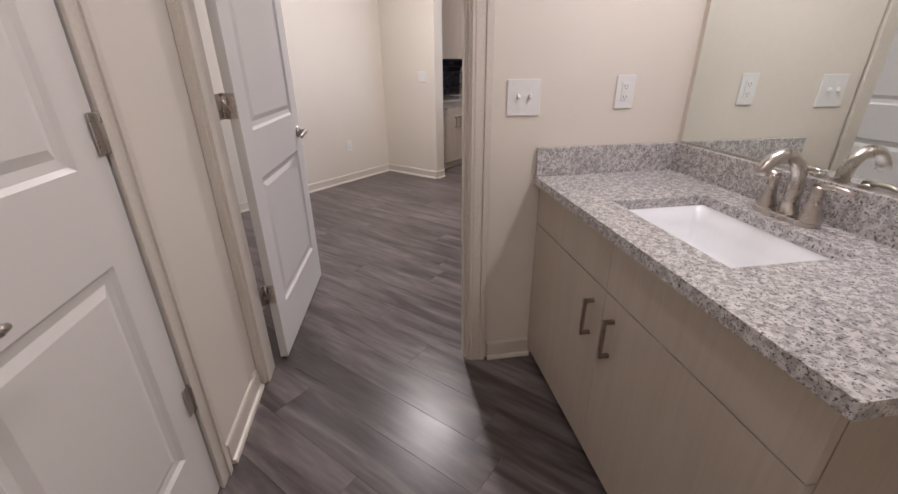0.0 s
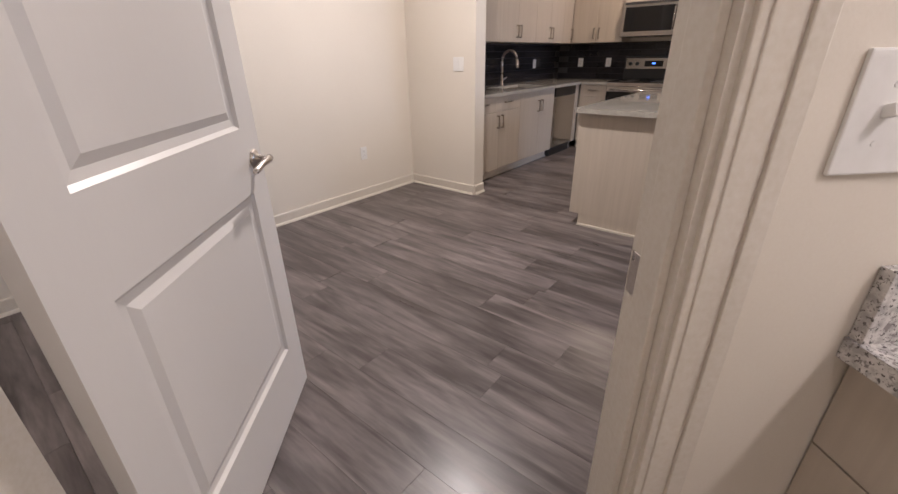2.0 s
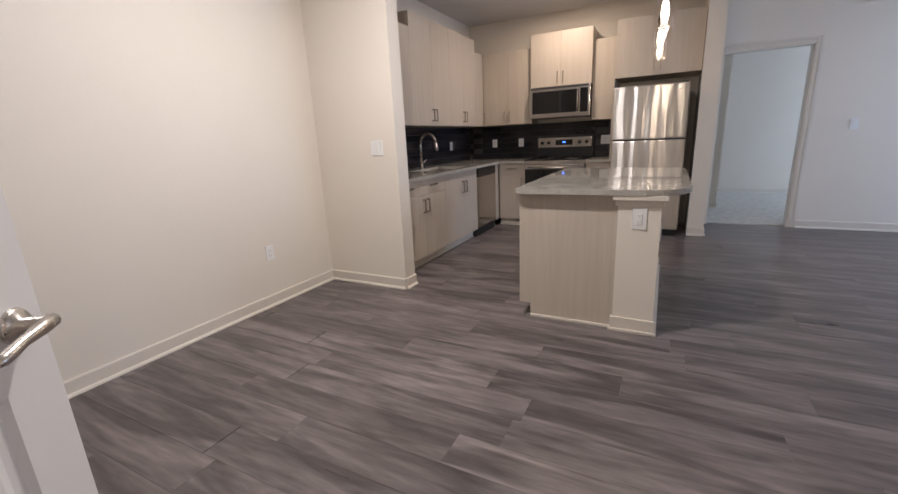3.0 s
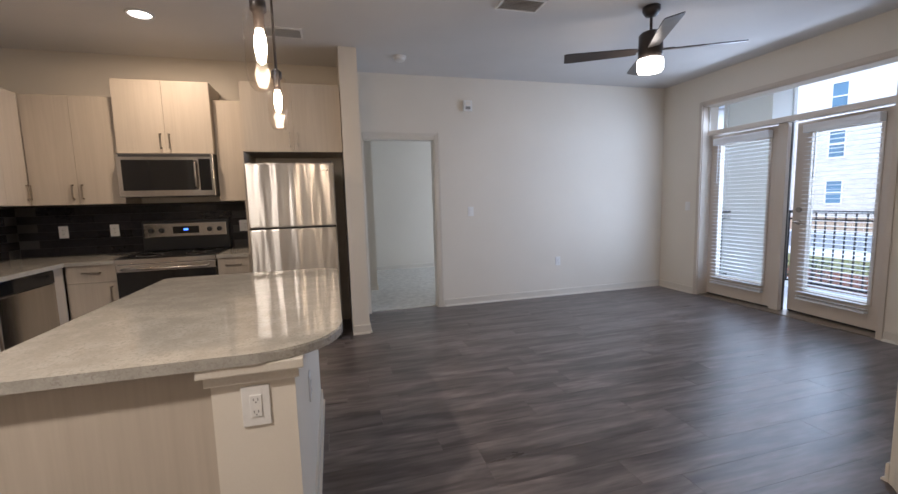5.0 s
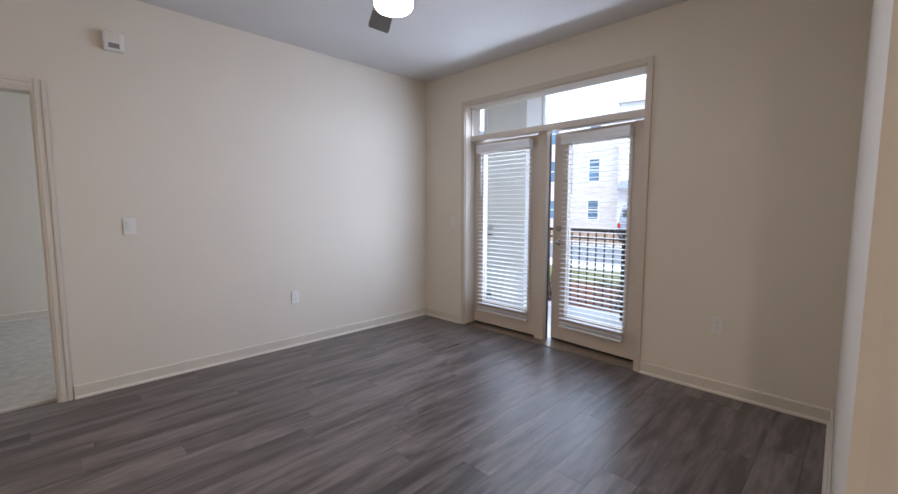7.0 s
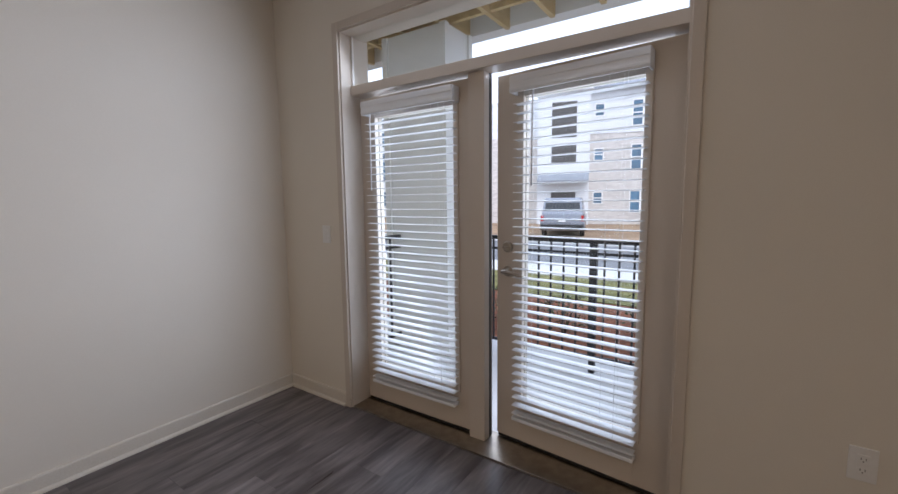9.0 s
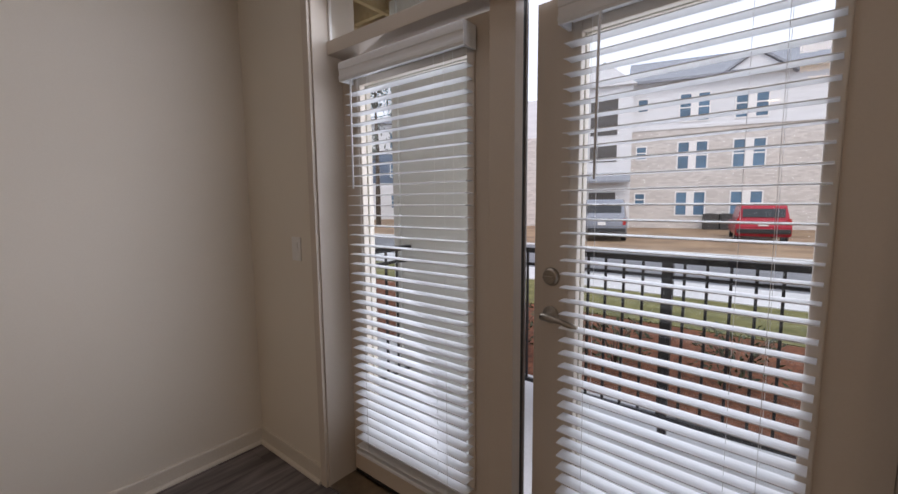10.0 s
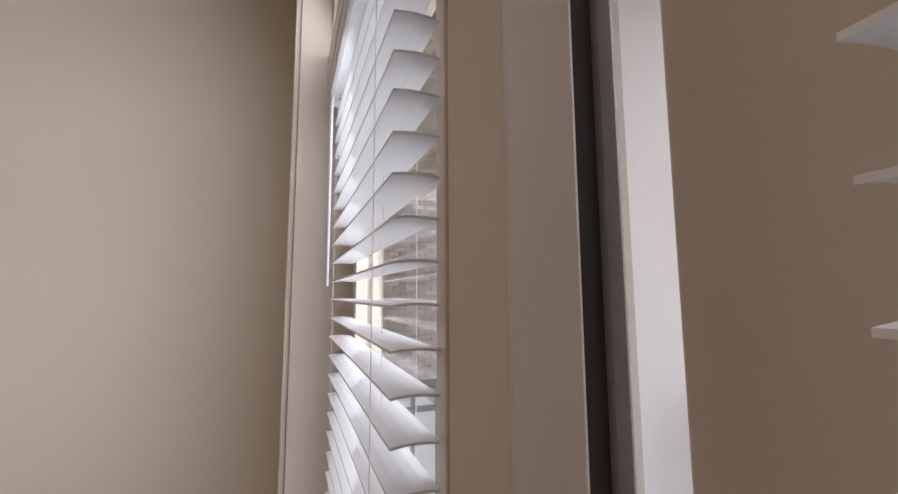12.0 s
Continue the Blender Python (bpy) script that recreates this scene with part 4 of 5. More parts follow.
part("display", box(0.27, 0.50, 0.572, 0.576, 1.058, 1.128), BLACKGLASS, bp)
part("clock", box(0.365, 0.405, 0.5705, 0.572, 1.088, 1.106), DISPLAY, bp)
for x in (0.085, 0.175, 0.595, 0.685):
    part("knob", lathe([(0.024, 0), (0.022, 0.018), (0.019, 0.022), (0.004, 0.023)], 20, pose(x, 0.575, 1.092, 90)), BLACK, bp)
for x, y, r in ((0.20, 0.17, 0.10), (0.57, 0.17, 0.08), (0.20, 0.43, 0.08), (0.57, 0.43, 0.10)):
    part("burner_ring", lathe([(r, 0.0), (r, 0.0006), (r - 0.004, 0.0006), (r - 0.004, 0)], 32, pose(x, y, 0.897)), GREYPLASTIC, rg)

# refrigerator
fr = thing("refrigerator", pose(-1.685, 7.165, 0), "stainless steel top-freezer refrigerator with dark sides", "refrigerator")
part("body", box(0.004, 0.756, 0.075, 0.70, 0.03, 1.675, bev=0.004), DARKGREY, fr)
part("freezer_door", box(0.0, 0.76, 0.0, 0.07, 1.105, 1.685, bev=0.014), FRIDGE, fr)
part("fridge_door", box(0.0, 0.76, 0.0, 0.07, 0.075, 1.093, bev=0.014), FRIDGE, fr)
part("gasket", box(0.012, 0.748, 0.04, 0.075, 0.08, 1.67), BLACK, fr)
part("toe_grille", box(0.02, 0.74, 0.03, 0.075, 0.0, 0.07), BLACK, fr)
part("badge", box(0.66, 0.71, -0.002, 0.001, 1.615, 1.623), NICKEL, fr)
part("hinge_cap", box(0.66, 0.74, 0.03, 0.11, 1.685, 1.70, bev=0.004), DARKGREY, fr)

for x, y, rz, z in ((-3.765, 7.12, 90, 1.11), (-3.41, 7.885, 0, 1.11), (-3.0, 7.885, 0, 1.11), (-1.84, 7.885, 0, 1.11)):
    plate("power_outlet", pose(x, y, z, 0, 0, rz), 0.075 if x < -2 else 0.115, 0.115, "white outlet plate on the black tile backsplash", "outlet")

# island
il = thing("island", pose(0, 0, 0), "kitchen island of greige laminate panels with a white end wall", "island")
part("lower_panel", box(-1.86, -1.33, 4.449, 4.462, 0.0, 0.095), LAMINATE, il)
part("cabinet_body", box(-1.915, -1.33, 4.462, 5.90, 0.095, CB), LAMINATE, il)
part("end_panel", box(-1.935, -1.33, 4.448, 4.462, 0.095, CB, bev=0.001), LAMINATE, il)
part("toe_kick", box(-1.86, -1.33, 4.464, 5.88, 0.0, 0.095), LAMINATE, il)
part("shoe_moulding", box(-1.86, -1.33, 4.436, 4.448, 0.0, 0.02, bev=0.004), TRIM, il)
kw = part("knee_wall", box(-1.33, -1.10, 4.43, 5.90, 0.0, CB), WALL, il, "off-white painted half wall")
bm = bmesh.new()
for x0, x1, y0, y1, z0, z1 in ((-1.342, -1.088, 4.418, 5.90, 0.0, 0.09), (-1.352, -1.078, 4.408, 5.90, 0.0, 0.018)):
    add_box(bm, x0, x1, y0, y1, z0, z1, bev=0.003)
part("base_trim", bm, TRIM, kw)
bm = bmesh.new()
for x0, x1, y0, z0, z1 in ((-1.345, -1.085, 4.415, 0.79, 0.822), (-1.360, -1.07, 4.40, 0.822, CB)):
    add_box(bm, x0, x1, y0, 5.90, z0, z1, bev=0.004)
part("cap_moulding", bm, TRIM, kw)
for k in range(4):
    y0 = 4.47 + 0.355 * k
    f = part("door", box(-1.936, -1.917, y0 + 0.002, y0 + 0.353, 0.10, CB - 0.004, bev=0.0012), LAMINATE, il)
# rounded worktop
def round_rect(x0, x1, y0, y1, rs):
    pts = []
    for (cx, cy, a0), r in zip(((x1, y0, -90), (x1, y1, 0), (x0, y1, 90), (x0, y0, 180)), rs):
        sx, sy = (-1 if cx == x1 else 1), (-1 if cy == y1 else 1)
        for k in range(9):
            a = radians(a0 + 90 * k / 8)
            pts.append((cx + sx * r + r * math.cos(a), cy + sy * r + r * math.sin(a)))
    return pts


bm = add_prism(bmesh.new(), round_rect(-1.955, -0.95, 4.395, 5.99, (0.24, 0.13, 0.03, 0.03)), CB, CT)
bmesh.ops.bevel(bm, geom=[e for e in bm.edges if abs(e.verts[0].co.z - e.verts[1].co.z) < 1e-5], offset=0.004, segments=2, affect="EDGES")
tagged(new("island_worktop", mesh_of("island_worktop", bm, ISLAND_GRANITE)), "polished grey granite island top with rounded corners", "worktop")
plate("power_outlet", pose(-1.212, 4.43, 0.715), 0.078, 0.125, "white outlet plate on the island end wall", "outlet")
plate("power_outlet", pose(-1.10, 4.95, 0.53, 0, 0, 90), 0.072, 0.115, "white outlet plate on the island side wall", "outlet")


def pendant(x, y):
    p = thing("pendant_lamp", pose(x, y, H), "clear glass jar pendant lamp with a lit filament bulb", "pendant lamp", "pendants over the island")
    part("canopy", lathe([(0.06, 0), (0.06, -0.012), (0.05, -0.02), (0.008, -0.024)], 28), FANDARK, p)
    part("rod", tube([(0, 0, -0.02), (0, 0, -0.74)], 0.0065, 8), FANDARK, p)
    part("socket", lathe([(0.009, -0.735), (0.016, -0.742), (0.027, -0.752), (0.027, -0.785), (0.019, -0.79), (0.017, -0.845)], 24), FANDARK, p)
    jar = part("glass_jar", lathe([(0.028, -0.775), (0.044, -0.79), (0.051, -0.815), (0.052, -1.00), (0.046, -1.028), (0.030, -1.05), (0.008, -1.056)], 28), BULBGLASS, p)
    jar.visible_shadow = False
    bulb = part("bulb", lathe([(0.012, -0.845), (0.019, -0.87), (0.021, -0.91), (0.014, -0.95), (0.003, -0.962)], 20), BULBGLOW, p)
    bulb.visible_shadow = False


pendant(-1.206, 5.578)
pendant(-1.17, 4.77)

# ceiling fan
fan = thing("ceiling_fan", pose(1.52, 5.98, H), "dark four-blade ceiling fan with a lit drum light", "ceiling fan")
part("canopy", lathe([(0.065, 0), (0.065, -0.03), (0.045, -0.065), (0.015, -0.075)], 28), FANDARK, fan)
part("downrod", tube([(0, 0, -0.06), (0, 0, -0.20)], 0.011, 10), FANDARK, fan)
part("motor_housing", lathe([(0.02, -0.18), (0.07, -0.19), (0.088, -0.21), (0.09, -0.36), (0.085, -0.39), (0.02, -0.395)], 32), FANDARK, fan)
part("light_glass", lathe([(0.092, -0.395), (0.095, -0.40), (0.095, -0.47), (0.085, -0.487), (0.01, -0.49)], 32), LAMPGLOW, fan).visible_shadow = False
for k in range(4):
    bm = bmesh.new()
    prof = [(0.10, 0.040), (0.16, 0.048), (0.40, 0.058), (0.62, 0.066), (0.655, 0.060)]
    top = [bm.verts.new((x, s * w, 0.004)) for x, w in prof for s in (-1, 1)]
    bot = [bm.verts.new((x, s * w, -0.003)) for x, w in prof for s in (-1, 1)]
    for i in range(len(prof) - 1):
        a = 2 * i
        bm.faces.new((top[a], top[a + 1], top[a + 3], top[a + 2]))
        bm.faces.new((bot[a], bot[a + 2], bot[a + 3], bot[a + 1]))
        bm.faces.new((top[a], top[a + 2], bot[a + 2], bot[a]))
        bm.faces.new((top[a + 1], bot[a + 1], bot[a + 3], top[a + 3]))
    bm.faces.new((top[0], bot[0], bot[1], top[1]))
    bm.faces.new((top[-2], top[-1], bot[-1], bot[-2]))
    blade = part("blade", bm, FANDARK, fan, m=pose(0, 0, -0.325, 0, 0, -29 + 90 * k) @ pose(0, 0, 0, 13))
    part("blade_iron", box(0.06, 0.17, -0.016, 0.016, 0.004, 0.010), FANDARK, blade)

# ---- bathroom vanity ----
VM = B @ pose(1.125, HV0 - 0.002, 0, 0, 0, -90)
VW = 1.215
cabinet("vanity_cabinet", VM, VW, 0.58, 0, CB - 0.005, [
    ("false_front", 0.0, 0.588, 0.677, 0.845, None), ("false_front", 0.588, VW, 0.677, 0.845, None),
    ("door", 0.0, 0.588, 0.045, 0.675, ("v", 0.528, 0.55)), ("door", 0.588, VW, 0.045, 0.675, ("v", 0.650, 0.55))],
    "greige laminate bathroom vanity cabinet with bow handles", "vanity", toe=0.045, hollow=True)
# top in bathroom axes: u across, v along
VU0, VU1, VV0, VV1 = 1.098, 1.708, 0.68, HV0 - 0.001
SU0, SU1, SV0, SV1 = 1.232, 1.565, 1.055, 1.548
bm = bmesh.new()
for a in ((VU0, SU0, VV0, VV1), (SU1, VU1, VV0, VV1), (SU0, SU1, VV0, SV0), (SU0, SU1, SV1, VV1)):
    add_box(bm, a[0], a[1], a[2], a[3], CB - 0.005, CT - 0.005)
bmesh.ops.remove_doubles(bm, verts=bm.verts, dist=0.0005)
vt = tagged(new("bathroom_worktop", mesh_of("bathroom_worktop", bm, GRANITE)), "speckled grey and white granite vanity top with sink cut-out", "worktop")
vt.matrix_world = B
for name, a in (("back", (1.688, 1.708, VV0, HV0 - 0.021)), ("side", (VU0 + 0.004, 1.708, HV0 - 0.020, HV0 - 0.001))):
    ob = tagged(new("granite_backsplash", mesh_of("granite_backsplash", box(a[0], a[1], a[2], a[3], CT - 0.005, CT + 0.105, bev=0.0015), GRANITE)),
                "speckled granite splash strip behind the vanity top", "backsplash")
    ob.matrix_world = B
basin("bathroom_sink", B @ pose(0.5 * (SU0 + SU1), 0.5 * (SV0 + SV1), CB - 0.006), SU1 - SU0, SV1 - SV0, 0.14, PORCELAIN, "white rectangular undermount bathroom sink", 0.035)
bf = thing("bathroom_faucet", B @ pose(1.628, 1.312, CT - 0.005), "brushed nickel two-handle bathroom faucet behind the sink", "faucet")
bm = add_prism(bmesh.new(), round_rect(-0.030, 0.030, -0.092, 0.092, (0.022,) * 4), 0, 0.016)
bmesh.ops.bevel(bm, geom=[e for e in bm.edges if e.verts[0].co.z > 0.01 and e.verts[1].co.z > 0.01], offset=0.005, segments=2, affect="EDGES")
part("base_plate", bm, NICKEL, bf)
pts = [(0.004, 0, 0.012), (0.004, 0, 0.05), (0.003, 0, 0.09)] + [(-0.062 + 0.065 * math.cos(radians(a)), 0, 0.11 + 0.070 * math.sin(radians(a))) for a in range(0, 166, 15)]
part("spout", tube(pts, [0.026, 0.021, 0.019] + [0.0185] * 8 + [0.0175, 0.017, 0.0175, 0.018], 18), NICKEL, bf)
for y in (-0.068, 0.068):
    s = 1 if y > 0 else -1
    hd = part("valve_body", lathe([(0.027, 0.014), (0.025, 0.022), (0.018, 0.05), (0.0145, 0.085), (0.0155, 0.104), (0.012, 0.110)], 20, pose(0, y, 0)), NICKEL, bf)
    part("lever", tube([(0.0, y - s * 0.012, 0.106), (0.001, y + s * 0.02, 0.112), (0.006, y + s * 0.055, 0.112), (0.010, y + s * 0.082, 0.108)], [0.011, 0.0085, 0.0075, 0.006], 10), NICKEL, hd)
mi = thing("wall_mirror", B @ pose(1.71, HV0 - 0.03, 1.0), "large frameless vanity mirror above the granite splash", "mirror")
part("mirror_glass", box(-0.006, -0.001, -1.22, 0.0, 0.0, 1.02), MIRROR, mi)
part("mirror_channel", box(-0.010, -0.001, -1.22, 0.0, -0.012, 0.0), STEEL, mi)
vl = thing("vanity_light", B @ pose(1.71, 1.33, 2.16), "frosted bar light above the vanity mirror", "wall light")
part("back_plate", box(-0.03, -0.001, -0.30, 0.30, -0.05, 0.05, bev=0.004), NICKEL, vl)
part("shade", box(-0.11, -0.03, -0.28, 0.28, -0.04, 0.04, bev=0.01), LAMPGLOW, vl).visible_shadow = False
lamp("vanity_lamp", "AREA", B @ look((1.56, 1.33, 2.12), (0.7, 1.2, 0.6)), 7, BATHWARM, 0.5, 0.08)
# added fill: an unseen ceiling light that brightens the bathroom
lamp("bath_fill_light", "AREA", B @ pose(0.5, 0.4, H - 0.02), 8, BATHWARM, 0.15)
bd = thing("recessed_light", B @ pose(0.5, 0.4, H), "round recessed bathroom ceiling light, added out of view as fill", "ceiling light", "recessed ceiling lights")
part("trim_ring", lathe([(0.095, 0), (0.095, -0.006), (0.076, -0.009), (0.074, -0.002)], 32), WHITEPLASTIC, bd)
part("diffuser", lathe([(0.074, -0.002), (0.05, -0.004), (0.01, -0.0045)], 32), LAMPGLOW, bd)

# ---- patio ----
solid("patio_slab", box(3.755, 5.40, 3.6, 12.4, -0.32, -0.035), CONCRETE, "broom-finished pale concrete patio slab", "patio")
col = thing("patio_column", pose(4.72, 7.40, -0.035), "cream clad square patio column", "column")
part("shaft", box(0.02, 0.42, 0.02, 0.69, 0.0, 2.88), COLUMN, col)
part("corner_board", box(0.0, 0.06, 0.0, 0.06, 0.0, 2.88), COLUMN, col)
part("corner_board", box(0.0, 0.06, 0.65, 0.71, 0.0, 2.88), COLUMN, col)
part("corner_board", box(0.38, 0.44, 0.0, 0.06, 0.0, 2.88), COLUMN, col)
part("base_trim", box(-0.015, 0.455, -0.015, 0.725, 0.0, 0.14, bev=0.004), COLUMN, col)


def railing(name, m, L, posts, label):
    r = thing(name, m, label, "railing")
    part("top_rail", box(0, L, -0.022, 0.022, 1.015, 1.05, bev=0.004), IRON, r)
    part("mid_rail", box(0, L, -0.012, 0.012, 0.925, 0.945), IRON, r)
    part("bottom_rail", box(0, L, -0.012, 0.012, 0.08, 0.105), IRON, r)
    for x in posts:
        part("post", box(x - 0.022, x + 0.022, -0.022, 0.022, -0.035, 1.015), IRON, r)
    n = int(L / 0.108)
    me = mesh_of("baluster", box(-0.007, 0.007, -0.007, 0.007, 0.10, 1.018), IRON)
    for k in range(n):
        b = new("baluster", me)
        b.parent = r
        b.location = (0.06 + 0.108 * k, 0, 0)
    return r


railing("patio_railing", pose(5.06, 7.40, 0, 0, 0, -90), 3.5, (1.17, 2.7), "black iron balustrade along the patio edge")
railing("patio_railing", pose(3.77, 7.95, 0), 0.95, (), "black iron balustrade at the patio end")
solid("patio_beam", box(5.24, 5.40, 3.6, 12.0, 2.88, 3.12), COLUMN, "cream clad rim beam over the patio edge", "beam")
pc = thing("patio_ceiling", pose(0, 0, 0), "open ceiling of new pine joists above the patio", "joists", kind="structure")
part("deck", box(3.755, 5.4, 3.6, 12.4, 3.12, 3.16), TIMBER, pc)
for k in range(20):
    y = 3.8 + 0.41 * k
    part("joist", box(3.76, 5.24, y - 0.02, y + 0.02, 2.86, 3.12), TIMBER, pc)
for k in range(19):
    y = 3.8 + 0.41 * k
    part("blocking", box(4.28, 4.32, y + 0.021, y + 0.389, 2.88, 3.12), TIMBER, pc)
    part("blocking", box(4.86, 4.90, y + 0.021, y + 0.389, 2.88, 3.12), TIMBER, pc)

# neighbouring wing of the same house, pale brick
wg = thing("brick_wing", pose(0, 12.5, 0), "pale brick wing of the house with a white window", "building", kind="structure")
part("core", box(3.76, 7.2, 0.02, 4.0, -0.4, 8.0), MORTAR, wg)
verts, faces = [], []
for r in range(62):
    z = -0.35 + 0.076 * r
    for k in range(17):
        x = 3.78 + 0.208 * k - (0.104 if r % 2 else 0)
        x0, x1 = max(3.77, x), min(7.2, x + 0.198)
        if x1 - x0 < 0.03 or (3.90 < x1 and x0 < 4.66 and 0.62 < z + 0.06 and z < 2.32):
            continue
        dy = random.uniform(0, 0.005)
        i = len(verts)
        verts += [(x0, dy, z), (x1, dy, z), (x1, dy, z + 0.066), (x0, dy, z + 0.066), (x0, 0.03, z), (x1, 0.03, z), (x1, 0.03, z + 0.066), (x0, 0.03, z + 0.066)]
        faces += [(i, i + 1, i + 2, i + 3), (i, i + 4, i + 5, i + 1), (i + 3, i + 2, i + 6, i + 7), (i, i + 3, i + 7, i + 4), (i + 1, i + 5, i + 6, i + 2)]
me = bpy.data.meshes.new("brick_courses")
me.from_pydata(verts, [], faces)
me.materials.append(BRICK)
bo = new("brick_courses", me)
bo.parent = wg
tagged(bo, "weathered pale bricks in running bond", kind="stuff")
win = part("window", box(3.96, 4.60, 0.0, 0.03, 0.68, 2.26), FARGLASS, wg)
bm = bmesh.new()
for a in ((3.90, 3.98, 0.62, 2.32), (4.58, 4.66, 0.62, 2.32)):
    add_box(bm, a[0], a[1], -0.02, 0.03, a[2], a[3])
for z0, z1 in ((0.62, 0.70), (2.24, 2.32), (1.44, 1.50)):
    add_box(bm, 3.98, 4.58, -0.018, 0.03, z0, z1)
part("window_frame", bm, WHITEPLASTIC, win)

# ---- street ----
G = -0.32
solid("ground", box(5.0, 400, -300, 300, G - 0.3, G - 0.03), DIRT, "bare reddish dirt ground", "ground")
solid("mulch_bed", box(5.40, 8.5, -20, 40, G - 0.05, G + 0.02), MULCH, "red-brown mulch bed beside the patio", "mulch")
solid("lawn", box(8.5, 10.4, -30, 60, G - 0.05, G + 0.03), GRASS, "strip of dry yellow-green grass", "grass")
solid("pavement", box(10.4, 11.7, -30, 60, G - 0.05, G + 0.045), WALK, "pale concrete sidewalk", "pavement")
solid("kerb", box(11.7, 11.9, -30, 60, G - 0.08, G + 0.04, bev=0.02), WALK, "pale concrete kerb", "kerb")
solid("road", box(11.9, 17.3, -40, 80, G - 0.2, G - 0.02), ASPHALT, "grey asphalt street", "road")
solid("kerb_far", box(17.3, 17.6, -40, 80, G - 0.08, G + 0.03, bev=0.02), WALK, "pale concrete kerb", "kerb")


def shrub(x, y, r, h):
    s = thing("shrub", pose(x, y, G + 0.02), "low green shrub with sparse leaves in the mulch", "shrub", "shrubs in the mulch bed")
    bm = bmesh.new()
    for k in range(7):
        a = random.uniform(0, 6.28)
        add_tube(bm, [(0, 0, -0.02), (0.3 * r * math.cos(a), 0.3 * r * math.sin(a), h * 0.5), (0.7 * r * math.cos(a), 0.7 * r * math.sin(a), h * 0.9)], [0.008, 0.006, 0.003], 5)
    part("stems", bm, BARK, s)
    bm = bmesh.new()
    for k in range(320):
        a, q, z = random.uniform(0, 6.28), r * random.random() ** 0.5, h * random.uniform(0.15, 1.0)
        q *= 1 - 0.5 * (z / h - 0.5) ** 2
        c = Vector((q * math.cos(a), q * math.sin(a), z))
        t = Euler((random.uniform(-1, 1), random.uniform(-1, 1), a)).to_matrix()
        L = random.uniform(0.02, 0.045)
        bm.faces.new([bm.verts.new(c + t @ Vector(p)) for p in ((0, -L * 0.35, 0), (L, 0, 0.2 * L), (0, L * 0.35, 0), (-L, 0, 0))])
    part("leaves", bm, LEAF, s)


for x, y, r, h in ((6.6, 8.1, 0.34, 0.45), (6.7, 7.0, 0.36, 0.5), (6.9, 6.0, 0.40, 0.5), (6.6, 5.0, 0.34, 0.4), (6.8, 9.4, 0.35, 0.45), (7.1, 3.9, 0.38, 0.5)):
    shrub(x, y, r, h)


def car(name, m, L, w, h, paint, label, hood, tall):
    """A car seen from behind: local y from its tail to its nose, standing on z = 0."""
    c = thing(name, m, label, "car")
    bm = bmesh.new()
    belt = h * 0.55
    lower = [(0.02, 0.42), (0.0, 0.62), (0.04, belt), (L - 0.06, belt * 0.93), (L, 0.62), (L - 0.04, 0.30), (0.06, 0.28)]
    upper = [(0.06, belt), (0.22 if tall else 0.5, h - 0.08), (0.34, h), (L - hood - 0.55, h), (L - hood + 0.05, belt * 0.97)]
    for prof, a, b in ((lower, w / 2, w / 2), (upper, w / 2 - 0.05, w / 2 - 0.17)):
        zmin, zmax = min(z for _, z in prof), max(z for _, z in prof)
        rows = []
        for s in (-1, 1):
            rows.append([bm.verts.new((s * (a + (b - a) * (z - zmin) / (zmax - zmin)), y, z)) for y, z in prof])
        bm.faces.new(rows[0])
        bm.faces.new(rows[1][::-1])
        for i in range(len(prof)):
            j = (i + 1) % len(prof)
            bm.faces.new((rows[0][i], rows[1][i], rows[1][j], rows[0][j]))
    bmesh.ops.recalc_face_normals(bm, faces=bm.faces)
    bmesh.ops.bevel(bm, geom=list(bm.edges), offset=0.035, segments=2, affect="EDGES")
    part("body", bm, paint, c)
    part("rear_window", box(-w / 2 + 0.22, w / 2 - 0.22, -0.012, 0.012, -0.17, 0.17), CARGLASS, c,
         m=pose(0, 0.125 if tall else 0.26, (belt + h) / 2 + 0.02, -14 if tall else -38))
    for s in (-1, 1):
        part("side_window", box(-0.01, 0.01, 0.5, L - hood - 0.55, belt + 0.06, h - 0.10), CARGLASS, c, m=pose(s * (w / 2 - 0.10), 0, 0, 0, -s * 12))
        part("tail_light", box(-0.06, 0.06, -0.02, 0.05, 0.72, 0.98, bev=0.01), TAIL, c, m=pose(s * (w / 2 - 0.09), 0.015, 0))
        for y in (0.85, L - 0.9):
            wh = part("wheel", lathe([(0.30, -0.10), (0.34, -0.09), (0.34, 0.09), (0.30, 0.10)], 24, pose(s * (w / 2 - 0.11), y, 0.34, 0, 90)), RUBBER, c)
            part("rim", lathe([(0.20, -0.105), (0.20, 0.105)], 18, pose(s * (w / 2 - 0.11), y, 0.34, 0, 90)), STEEL, wh)
    part("bumper", box(-w / 2 + 0.04, w / 2 - 0.04, -0.09, 0.06, 0.40, 0.58, bev=0.03), BLACK if tall else paint, c)
    part("number_plate", box(-0.16, 0.16, -0.025, 0.0, 0.70, 0.84), WHITEPLASTIC, c)
    return c


